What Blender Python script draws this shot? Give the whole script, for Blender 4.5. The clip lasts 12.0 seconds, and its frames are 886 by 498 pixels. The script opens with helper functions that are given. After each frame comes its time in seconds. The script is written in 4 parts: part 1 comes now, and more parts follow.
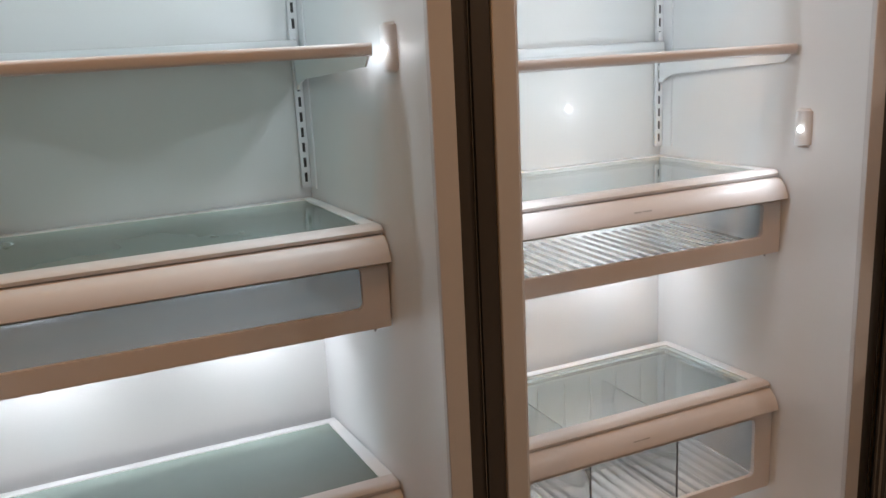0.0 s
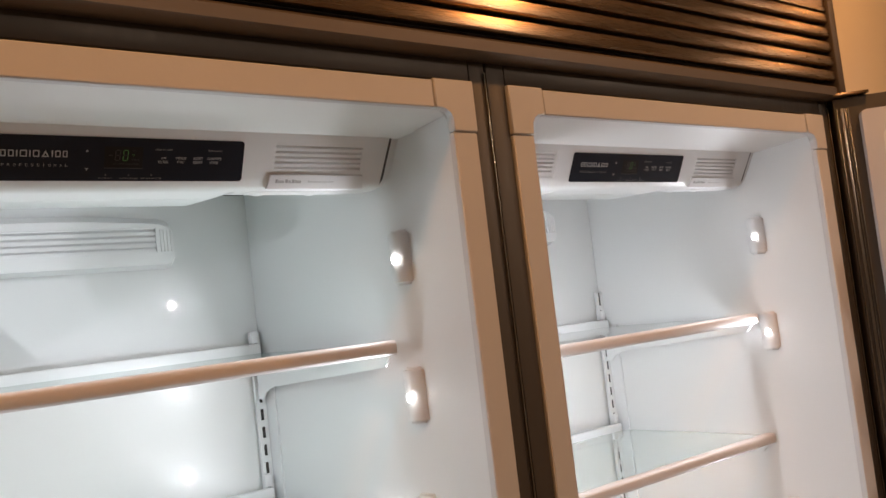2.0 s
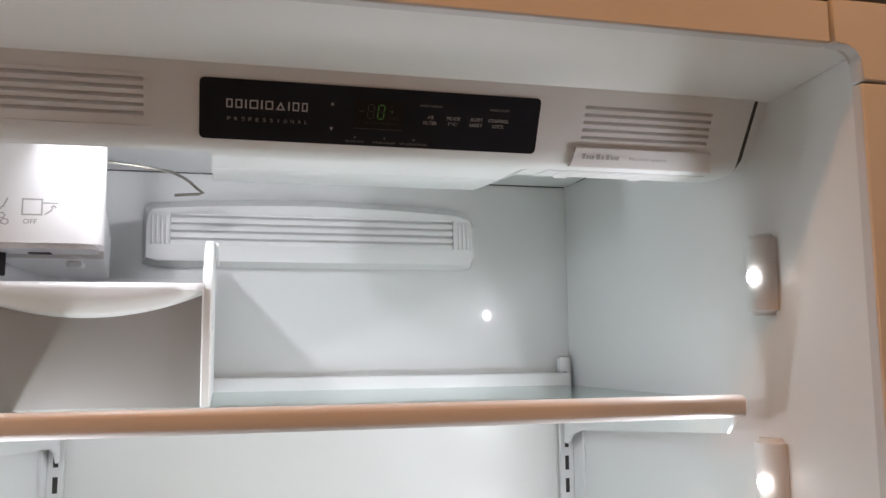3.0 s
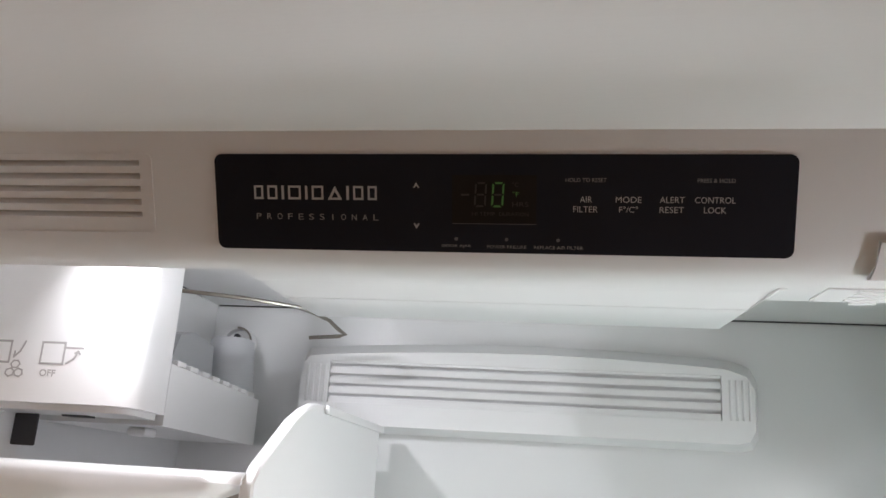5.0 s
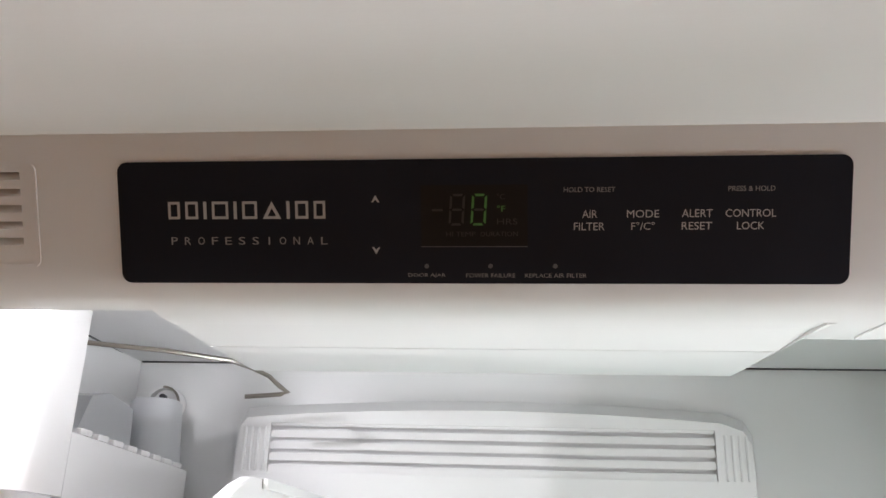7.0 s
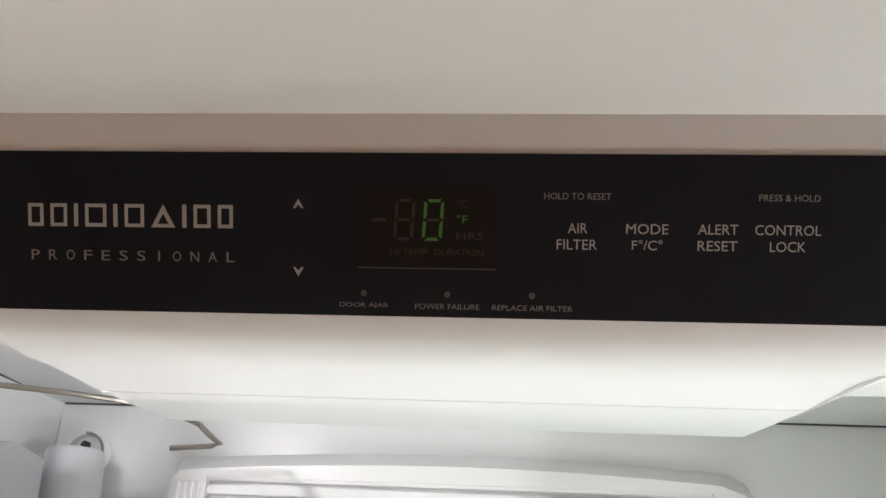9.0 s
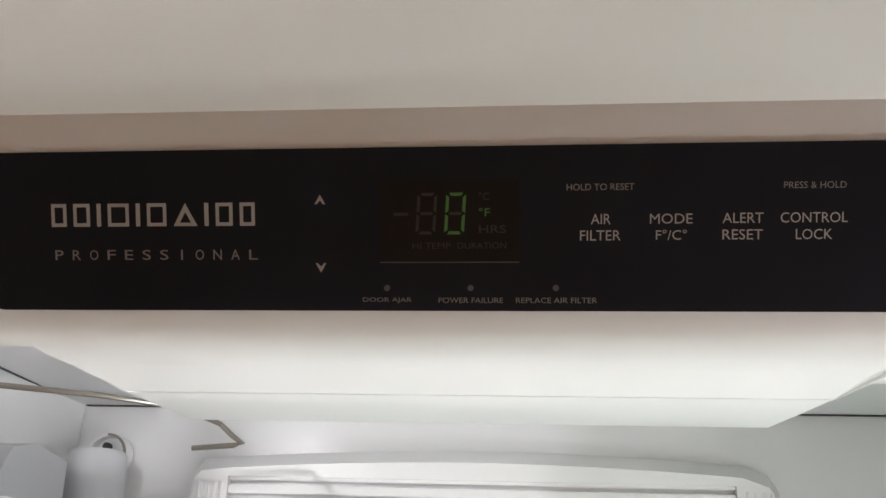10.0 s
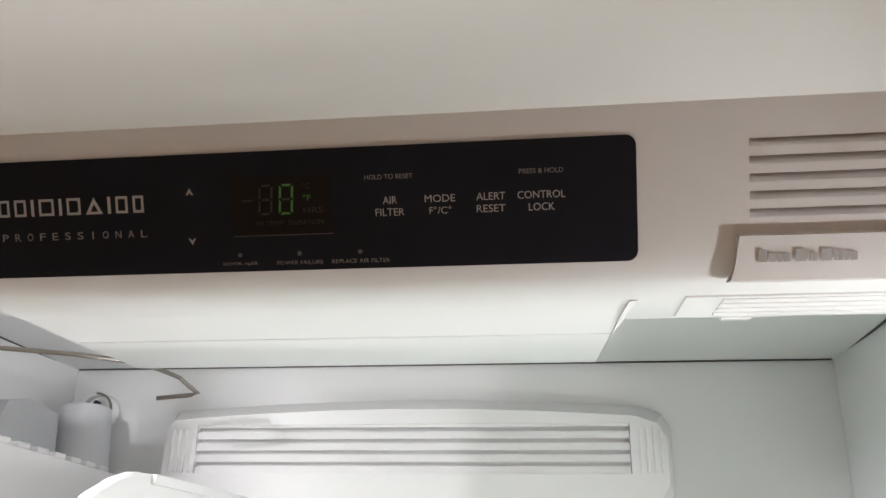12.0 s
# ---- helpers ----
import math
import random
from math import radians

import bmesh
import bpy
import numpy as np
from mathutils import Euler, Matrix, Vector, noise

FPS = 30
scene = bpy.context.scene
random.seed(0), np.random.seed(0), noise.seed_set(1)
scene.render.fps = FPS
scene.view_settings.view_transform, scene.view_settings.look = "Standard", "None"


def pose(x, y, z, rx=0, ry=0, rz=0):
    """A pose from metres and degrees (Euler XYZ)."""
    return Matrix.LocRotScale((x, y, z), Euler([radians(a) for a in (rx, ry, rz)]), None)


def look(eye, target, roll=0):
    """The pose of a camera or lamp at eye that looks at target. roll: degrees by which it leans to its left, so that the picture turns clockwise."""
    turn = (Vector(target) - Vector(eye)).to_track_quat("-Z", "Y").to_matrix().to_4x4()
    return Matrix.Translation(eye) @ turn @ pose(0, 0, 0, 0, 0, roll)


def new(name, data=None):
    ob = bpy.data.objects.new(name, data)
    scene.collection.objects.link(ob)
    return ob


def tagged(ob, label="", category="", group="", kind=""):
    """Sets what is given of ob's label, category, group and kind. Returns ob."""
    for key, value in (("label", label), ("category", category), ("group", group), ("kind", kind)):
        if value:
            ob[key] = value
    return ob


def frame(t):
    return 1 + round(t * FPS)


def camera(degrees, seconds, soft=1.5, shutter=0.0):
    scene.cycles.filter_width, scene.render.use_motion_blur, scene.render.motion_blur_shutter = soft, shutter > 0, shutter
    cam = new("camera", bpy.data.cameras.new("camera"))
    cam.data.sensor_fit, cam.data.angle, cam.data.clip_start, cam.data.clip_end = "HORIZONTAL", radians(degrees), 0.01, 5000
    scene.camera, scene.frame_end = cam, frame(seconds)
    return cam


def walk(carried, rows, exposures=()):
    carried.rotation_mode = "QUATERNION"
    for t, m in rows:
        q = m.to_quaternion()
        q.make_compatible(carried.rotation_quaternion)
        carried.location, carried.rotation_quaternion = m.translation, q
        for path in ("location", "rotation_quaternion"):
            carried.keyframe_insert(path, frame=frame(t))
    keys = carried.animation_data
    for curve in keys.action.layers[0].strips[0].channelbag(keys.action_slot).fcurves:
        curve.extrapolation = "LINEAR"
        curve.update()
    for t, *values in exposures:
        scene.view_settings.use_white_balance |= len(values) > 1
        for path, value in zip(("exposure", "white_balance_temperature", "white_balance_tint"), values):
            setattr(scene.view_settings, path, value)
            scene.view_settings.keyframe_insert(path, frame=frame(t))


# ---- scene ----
cam = camera(54.4, 12.0)
PATH = [
    (0, (-0.529, -1.054, 1.266), (0.27, 0.718, 0.796), -2.9),
    (0.5, (-0.636, -0.955, 1.266), (0.462, 0.654, 0.813), -1.1),
    (1, (-0.727, -0.858, 1.405), (0.556, 0.665, 1.219), -3.1),
    (1.5, (-0.742, -0.791, 1.528), (0.633, 0.659, 1.611), -7.6),
    (2, (-0.71, -0.767, 1.529), (0.525, 0.8, 1.671), -6.6),
    (2.5, (-0.591, -0.654, 1.532), (0.294, 1.131, 1.706), -2.2),
    (2.7, (-0.554, -0.606, 1.534), (0.17, 1.248, 1.728), -1.1),
    (3, (-0.522, -0.521, 1.539), (-0.031, 1.403, 1.776), -0.6),
    (3.3, (-0.481, -0.444, 1.563), (-0.204, 1.512, 1.875), -0.7),
    (3.5, (-0.444, -0.406, 1.576), (-0.299, 1.556, 1.936), -0.6),
    (3.7, (-0.399, -0.363, 1.583), (-0.386, 1.594, 1.996), -0.3),
    (5.3, (-0.36, -0.225, 1.595), (-0.686, 1.67, 2.146), 3.7),
    (5.5, (-0.363, -0.22, 1.594), (-0.684, 1.674, 2.152), 3.4),
    (6, (-0.366, -0.207, 1.594), (-0.659, 1.684, 2.176), 3.1),
    (6.5, (-0.373, -0.173, 1.596), (-0.621, 1.711, 2.219), 2.9),
    (7, (-0.382, -0.148, 1.609), (-0.575, 1.726, 2.281), 1.9),
    (7.2, (-0.383, -0.14, 1.618), (-0.557, 1.731, 2.304), 1.5),
    (8.8, (-0.388, -0.076, 1.628), (-0.535, 1.77, 2.383), 2.8),
    (9, (-0.378, -0.072, 1.631), (-0.53, 1.772, 2.39), 2.6),
    (9.5, (-0.38, -0.072, 1.629), (-0.545, 1.771, 2.387), 1.8),
    (10, (-0.381, -0.071, 1.63), (-0.562, 1.773, 2.384), 1.9),
    (10.5, (-0.372, -0.073, 1.631), (-0.559, 1.767, 2.39), 2.1),
    (11, (-0.355, -0.079, 1.627), (-0.542, 1.76, 2.391), 2.4),
    (11.5, (-0.328, -0.096, 1.619), (-0.533, 1.745, 2.371), 1.5),
    (12, (-0.297, -0.147, 1.596), (-0.541, 1.709, 2.299), 0.9),
]
walk(cam, [(t, look(eye, target, roll)) for t, eye, target, roll in PATH],
     [(0, -0.25, 6220, 9), (1, 0.04, 6400, 11), (2, 0.03, 6660, 14), (3.5, -0.08, 6720, 16), (5.5, 0.02, 6820, 16), (6.5, 0.04, 6880, 16), (7, 0.33, 6900, 17), (9, 0.50, 7080, 17), (10.5, 0.36, 7080, 17), (11, 0.44, 7080, 17), (12, 0.31, 7080, 16)])

# ---- world and lamps ----
world = bpy.data.worlds.new("world")
scene.world = world
world.use_nodes = True
world.node_tree.nodes["Background"].inputs[0].default_value = (1.0, 0.78, 0.55, 1)
world.node_tree.nodes["Background"].inputs[1].default_value = 0.05

LED_WATTS = 0.56
DOWNLIGHT_WATTS = 5.6
CX = 0.025            # middle of the grille over both appliances
XA, XB = -0.394, 0.444  # middle of the freezer and of the refrigerator
BACK = 0.556          # inside back wall


# ---- materials ----
def material(name, colour, rough=0.5, metal=0.0, spread=0.03, scale=6.0, bump=0.0, bump_scale=200.0, stretch=(1, 1, 1), vary=0.04, **more):
    """A surface with colour that drifts slowly, a fine grain in its gloss, and a fine relief."""
    m = bpy.data.materials.new(name)
    m.use_nodes = True
    nt = m.node_tree
    b = nt.nodes["Principled BSDF"]
    co = nt.nodes.new("ShaderNodeTexCoord")
    mp = nt.nodes.new("ShaderNodeMapping")
    mp.inputs["Scale"].default_value = stretch
    nt.links.new(co.outputs["Object"], mp.inputs[0])
    big = nt.nodes.new("ShaderNodeTexNoise")
    big.inputs["Scale"].default_value, big.inputs["Detail"].default_value = scale, 4
    nt.links.new(mp.outputs[0], big.inputs["Vector"])
    ramp = nt.nodes.new("ShaderNodeMix")
    ramp.data_type = "RGBA"
    lo = [max(0, c * (1 - spread)) for c in colour]
    hi = [min(1, c * (1 + spread)) for c in colour]
    ramp.inputs[6].default_value, ramp.inputs[7].default_value = (*lo, 1), (*hi, 1)
    nt.links.new(big.outputs[0], ramp.inputs[0])
    nt.links.new(ramp.outputs[2], b.inputs["Base Color"])
    fine = nt.nodes.new("ShaderNodeTexNoise")
    fine.inputs["Scale"].default_value, fine.inputs["Detail"].default_value = bump_scale, 3
    nt.links.new(mp.outputs[0], fine.inputs["Vector"])
    gloss = nt.nodes.new("ShaderNodeMapRange")
    gloss.inputs["To Min"].default_value, gloss.inputs["To Max"].default_value = rough * (1 - vary), min(1, rough * (1 + vary))
    nt.links.new(fine.outputs[0], gloss.inputs[0])
    nt.links.new(gloss.outputs[0], b.inputs["Roughness"])
    b.inputs["Metallic"].default_value = metal
    if bump:
        bp = nt.nodes.new("ShaderNodeBump")
        bp.inputs["Strength"].default_value, bp.inputs["Distance"].default_value = bump, 0.001
        nt.links.new(fine.outputs[0], bp.inputs["Height"])
        nt.links.new(bp.outputs[0], b.inputs["Normal"])
    for key, value in more.items():
        b.inputs[key.replace("_", " ")].default_value = value
    return m


def thin_pane(name, tint, body, share, rough=0.03, ior=1.25):
    """A sheet of glass or plastic: light passes tinted, a share of it is scattered by a milky body, and its face is glossy."""
    m = bpy.data.materials.new(name)
    m.use_nodes = True
    nt = m.node_tree
    nt.nodes.remove(nt.nodes["Principled BSDF"])
    co = nt.nodes.new("ShaderNodeTexCoord")
    noise = nt.nodes.new("ShaderNodeTexNoise")
    noise.inputs["Scale"].default_value, noise.inputs["Detail"].default_value = 5.0, 5
    nt.links.new(co.outputs["Object"], noise.inputs["Vector"])
    haze = nt.nodes.new("ShaderNodeMapRange")
    haze.inputs["To Min"].default_value, haze.inputs["To Max"].default_value = share * 0.85, share * 1.15
    nt.links.new(noise.outputs[0], haze.inputs[0])
    clear = nt.nodes.new("ShaderNodeBsdfTransparent")
    clear.inputs[0].default_value = (*tint, 1)
    milk = nt.nodes.new("ShaderNodeBsdfDiffuse")
    milk.inputs[0].default_value = (*body, 1)
    through_ = nt.nodes.new("ShaderNodeBsdfTranslucent")
    through_.inputs[0].default_value = (*body, 1)
    cloudy = nt.nodes.new("ShaderNodeMixShader")
    cloudy.inputs[0].default_value = 0.5
    nt.links.new(milk.outputs[0], cloudy.inputs[1])
    nt.links.new(through_.outputs[0], cloudy.inputs[2])
    sheet = nt.nodes.new("ShaderNodeMixShader")
    nt.links.new(haze.outputs[0], sheet.inputs[0])
    nt.links.new(clear.outputs[0], sheet.inputs[1])
    nt.links.new(cloudy.outputs[0], sheet.inputs[2])
    gloss = nt.nodes.new("ShaderNodeBsdfGlossy")
    gloss.inputs["Roughness"].default_value = rough
    fres = nt.nodes.new("ShaderNodeFresnel")
    fres.inputs[0].default_value = ior
    face = nt.nodes.new("ShaderNodeMixShader")
    nt.links.new(fres.outputs[0], face.inputs[0])
    nt.links.new(sheet.outputs[0], face.inputs[1])
    nt.links.new(gloss.outputs[0], face.inputs[2])
    nt.links.new(face.outputs[0], nt.nodes["Material Output"].inputs[0])
    return m


def glowing(name, colour, strength):
    m = bpy.data.materials.new(name)
    m.use_nodes = True
    b = m.node_tree.nodes["Principled BSDF"]
    b.inputs["Base Color"].default_value = (*colour, 1)
    b.inputs["Emission Color"].default_value = (*colour, 1)
    b.inputs["Emission Strength"].default_value = strength
    return m


LINER = material("white_liner", (0.79, 0.80, 0.805), 0.34, spread=0.02, scale=2.5, bump=0.02, bump_scale=300)
CEILLINER = material("grained_ceiling_liner", (0.80, 0.805, 0.805), 0.5, spread=0.03, scale=7, bump=0.12, bump_scale=420, stretch=(0.25, 1, 1))
BACKWALL = material("glossy_back_liner", (0.79, 0.80, 0.80), 0.28, spread=0.02, scale=2.5, Coat_Weight=1.0, Coat_Roughness=0.03)
MOULD = material("white_moulding", (0.80, 0.80, 0.80), 0.35, spread=0.012, scale=4)
GASKET = material("pale_gasket", (0.64, 0.635, 0.64), 0.5, spread=0.04, scale=14, bump=0.1)
TRIM = material("pale_grey_trim", (0.72, 0.69, 0.68), 0.42, spread=0.03, scale=20, bump=0.04)
STEELPAINT = material("dark_frame_steel", (0.072, 0.065, 0.058), 0.45, 0.25, spread=0.2, scale=9, bump=0.08, stretch=(1, 1, 0.1), vary=0.2)
BRUSHED = material("brushed_steel", (0.36, 0.25, 0.155), 0.28, 1.0, spread=0.05, scale=30, bump=0.012, bump_scale=1400, stretch=(0.03, 1, 1), vary=0.2)
along = BRUSHED.node_tree.nodes.new("ShaderNodeCombineXYZ")
along.inputs[2].default_value = 1.0
BRUSHED.node_tree.links.new(along.outputs[0], BRUSHED.node_tree.nodes["Principled BSDF"].inputs["Tangent"])
BRUSHED.node_tree.nodes["Principled BSDF"].inputs["Anisotropic"].default_value = 0.9
PAINTEDSTRIP = material("white_painted_steel", (0.82, 0.83, 0.84), 0.3, spread=0.02)
WIRE = material("grey_wire", (0.30, 0.28, 0.25), 0.3, 1.0, spread=0.1)
EDGESTEEL = material("grey_edge_steel", (0.27, 0.26, 0.235), 0.22, 0.9, spread=0.12, scale=18, bump=0.05, stretch=(1, 1, 0.05), vary=0.2)
BLACKMETAL = material("dark_bracket", (0.05, 0.05, 0.055), 0.5, 0.3, spread=0.2)
PANEL = material("black_gloss_panel", (0.0148, 0.0178, 0.0255), 0.2, spread=0.2, scale=30, Specular_IOR_Level=0.2)
INK = material("pale_ink", (0.42, 0.41, 0.40), 0.6, spread=0.03)
INKDIM = material("dim_ink", (0.24, 0.23, 0.22), 0.6, spread=0.03)
INKGREY = material("grey_print", (0.43, 0.42, 0.415), 0.6, spread=0.05)
DOT = material("dull_indicator", (0.10, 0.10, 0.10), 0.5, spread=0.1)
SEGOFF = material("unlit_segment", (0.026, 0.0225, 0.021), 0.5, spread=0.1)
WINDOW = material("display_window", (0.0175, 0.0160, 0.0160), 0.22, spread=0.1, Specular_IOR_Level=0.2)
SEGON = glowing("lit_segment", (0.06, 0.20, 0.045), 0.05)
LED = glowing("led_lens", (1.0, 1.0, 0.97), 14.0)
BULB = glowing("downlight_lens", (1.0, 0.62, 0.28), 9.0)
# near-black that puts the shade of holes and gaps into colour
HOLESHADE = material("hole_shade", (0.045, 0.042, 0.04), 0.7, spread=0.2)
GLASS = thin_pane("green_shelf_glass", (0.97, 1.0, 0.99), (0.74, 0.92, 0.87), 0.08, 0.03, 1.2)
MINTGLASS = thin_pane("mint_shelf_glass", (0.90, 0.99, 0.96), (0.68, 0.88, 0.82), 0.30, 0.03, 1.38)
PALEGLASS = material("clear_shelf_glass", (0.84, 0.93, 0.91), 0.02, spread=0.01, Transmission_Weight=1.0, IOR=1.45)
CLEAR = material("clear_plastic", (0.94, 0.96, 0.97), 0.04, spread=0.01, Transmission_Weight=0.97, IOR=1.12)
FROST = thin_pane("frosted_plastic", (0.96, 0.98, 1.0), (0.84, 0.87, 0.93), 0.36, 0.05, 1.5)
# grey darkened to hold the shade under the rim of the lid
LIPSHADE = material("shaded_lip_plastic", (0.36, 0.365, 0.37), 0.4, spread=0.05, scale=12)
TUBWHITE = material("milky_white_plastic", (0.70, 0.74, 0.79), 0.25, spread=0.03, scale=9)
LIDGLASS = thin_pane("satin_green_glass", (0.86, 0.95, 0.92), (0.70, 0.83, 0.79), 0.40, 0.08, 1.4)
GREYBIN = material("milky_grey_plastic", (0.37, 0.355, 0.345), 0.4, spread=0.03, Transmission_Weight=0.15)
MILKY = material("milky_neutral_plastic", (0.60, 0.615, 0.635), 0.4, spread=0.03, Transmission_Weight=0.15)
DOORBIN = material("smoky_door_bin", (0.75, 0.72, 0.68), 0.15, spread=0.02, Transmission_Weight=0.85, IOR=1.25)
PAINTWALL = material("cream_wall_paint", (0.62, 0.54, 0.42), 0.7, spread=0.04, scale=2, bump=0.1)
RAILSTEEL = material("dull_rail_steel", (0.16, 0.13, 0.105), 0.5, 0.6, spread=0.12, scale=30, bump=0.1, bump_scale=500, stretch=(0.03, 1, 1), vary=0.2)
CABINET = material("cream_cabinet_paint", (0.74, 0.63, 0.44), 0.4, spread=0.03, scale=3, bump=0.05)
CEILWHITE = material("white_ceiling_paint", (0.75, 0.72, 0.66), 0.8, spread=0.03, scale=2, bump=0.1)
FLOORPALE = material("pale_floor", (0.42, 0.38, 0.34), 0.35, spread=0.3, scale=5, bump=0.1, stretch=(1, 8, 1))
DARKWALL = material("olive_wall_paint", (0.16, 0.13, 0.09), 0.7, spread=0.06, scale=2, bump=0.1)


# ---- mesh helpers ----
def box(bm, x0, x1, y0, y1, z0, z1, bevel=0.0, seg=2):
    made = bmesh.ops.create_cube(bm, size=1.0, matrix=Matrix.LocRotScale(((x0 + x1) / 2, (y0 + y1) / 2, (z0 + z1) / 2), None, (abs(x1 - x0), abs(y1 - y0), abs(z1 - z0))))
    if bevel:
        edges = list({e for v in made["verts"] for e in v.link_edges})
        bmesh.ops.bevel(bm, geom=edges, offset=bevel, segments=seg, profile=0.5, affect="EDGES")
    return made


def prism(bm, points, a0, a1, axis="x"):
    """A closed outline, drawn in the two other axes, drawn out along one axis."""
    def at(p, a):
        return {"x": (a, p[0], p[1]), "y": (p[0], a, p[1]), "z": (p[0], p[1], a)}[axis]
    one = [bm.verts.new(at(p, a0)) for p in points]
    two = [bm.verts.new(at(p, a1)) for p in points]
    n = len(points)
    bm.faces.new(one)
    bm.faces.new(list(reversed(two)))
    for i in range(n):
        bm.faces.new((one[i], two[i], two[(i + 1) % n], one[(i + 1) % n]))


def rounded(x0, x1, z0, z1, r, n=5):
    """The outline of a rectangle with round corners."""
    out = []
    for cx, cz, a0 in ((x1 - r, z1 - r, 0), (x0 + r, z1 - r, 90), (x0 + r, z0 + r, 180), (x1 - r, z0 + r, 270)):
        for k in range(n + 1):
            a = radians(a0 + 90 * k / n)
            out.append((cx + r * math.cos(a), cz + r * math.sin(a)))
    return out


def ring(bm, outer, inner, a0, a1, axis="y"):
    """A frame between two outlines of as many points each."""
    def at(p, a):
        return {"x": (a, p[0], p[1]), "y": (p[0], a, p[1]), "z": (p[0], p[1], a)}[axis]
    rows = [[bm.verts.new(at(p, a)) for p in line] for line, a in ((outer, a0), (inner, a0), (inner, a1), (outer, a1))]
    n = len(outer)
    for k in range(4):
        for i in range(n):
            j = (i + 1) % n
            bm.faces.new((rows[k][i], rows[k][j], rows[(k + 1) % 4][j], rows[(k + 1) % 4][i]))


def tube(bm, points, r, n=8):
    pts = [Vector(p) for p in points]
    rows = []
    for i, p in enumerate(pts):
        d = (pts[min(i + 1, len(pts) - 1)] - pts[max(i - 1, 0)]).normalized()
        side = d.cross(Vector((0, 0, 1)) if abs(d.z) < 0.9 else Vector((1, 0, 0))).normalized()
        up = side.cross(d)
        rows.append([bm.verts.new(p + r * (math.cos(a) * side + math.sin(a) * up)) for a in [2 * math.pi * k / n for k in range(n)]])
    for a, b in zip(rows, rows[1:]):
        for k in range(n):
            bm.faces.new((a[k], a[(k + 1) % n], b[(k + 1) % n], b[k]))
    bm.faces.new(rows[0]), bm.faces.new(list(reversed(rows[-1])))


def disc(bm, centre, normal, r, depth=0.001, n=20):
    m = Matrix.Translation(centre) @ Vector(normal).to_track_quat("Z", "Y").to_matrix().to_4x4()
    bmesh.ops.create_cone(bm, cap_ends=True, segments=n, radius1=r, radius2=r, depth=depth, matrix=m)


def finish(bm, name, mat, smooth=40):
    bmesh.ops.recalc_face_normals(bm, faces=bm.faces)
    me = bpy.data.meshes.new(name)
    bm.to_mesh(me)
    bm.free()
    me.materials.append(mat)
    if smooth:
        for p in me.polygons:
            p.use_smooth = True
        me.set_sharp_from_angle(angle=radians(smooth))
    return me


def part(name, bm, mat, parent, label="", smooth=40):
    ob = new(name, finish(bm, name, mat, smooth))
    ob.parent = parent
    return tagged(ob, label)


def lone(name, bm, mat, label, category, kind="", group="", smooth=40):
    return tagged(new(name, finish(bm, name, mat, smooth)), label, category, group, kind)


def thing(name, place, label, category, group=""):
    ob = new(name)
    ob.location = place
    ob.empty_display_size = 0.05
    return tagged(ob, label, category, group)


def boxed(name, dims, mat, parent, bevel=0.0, label=""):
    bm = bmesh.new()
    box(bm, *dims, bevel)
    return part(name, bm, mat, parent, label)


def lettering(name, words, x0, x1, v0, v1, face, mat, parent, bold=0.0):
    """Words set to fill a box on a face: x0 to x1 across, v0 (top) to v1 (foot) down it."""
    cu = bpy.data.curves.new(name, "FONT")
    cu.body = words
    cu.fill_mode = "FRONT"
    cu.offset = bold
    cu.resolution_u = 3
    tmp = new("lettering", cu)
    deps = bpy.context.evaluated_depsgraph_get()
    me = bpy.data.meshes.new_from_object(tmp.evaluated_get(deps))
    bpy.data.objects.remove(tmp)
    bpy.data.curves.remove(cu)
    co = np.array([v.co[:] for v in me.vertices])
    lo, hi = co.min(0), co.max(0)
    for v in me.vertices:
        a = x0 + (v.co.x - lo[0]) / (hi[0] - lo[0]) * (x1 - x0)
        b = v1 + (v.co.y - lo[1]) / (hi[1] - lo[1]) * (v0 - v1)
        v.co = face @ Vector((a, -b, 0.0004))
    me.materials.clear()
    me.materials.append(mat)
    ob = new(name, me)
    ob.parent = parent
    return ob


# ---- room that closes the place ----
def slab(name, dims, mat, label, category):
    bm = bmesh.new()
    box(bm, *dims)
    return lone(name, bm, mat, label, category, "structure", smooth=0)


# the floor is unseen; its pale tone is set to bounce light upward
slab("floor", (-3.0, 4.2, -4.0, 1.2, -0.1, 0.0), FLOORPALE, "unseen kitchen floor, pale to bounce light", "floor")
slab("ceiling", (-3.0, 4.2, -4.0, 1.2, 2.6, 2.7), CEILWHITE, "white painted kitchen ceiling", "ceiling")
slab("wall_south", (-3.0, 4.2, -4.1, -4.0, 0, 2.6), PAINTWALL, "cream painted kitchen wall", "wall")
slab("wall_west", (-3.1, -3.0, -4.0, 1.2, 0, 2.6), PAINTWALL, "cream painted kitchen wall", "wall")
slab("wall_east", (4.2, 4.3, -4.0, 1.2, 0, 2.6), DARKWALL, "dark olive painted kitchen wall", "wall")
slab("wall_north", (-3.0, 4.2, 1.2, 1.3, 0, 2.6), DARKWALL, "dark olive painted wall behind the appliances", "wall")


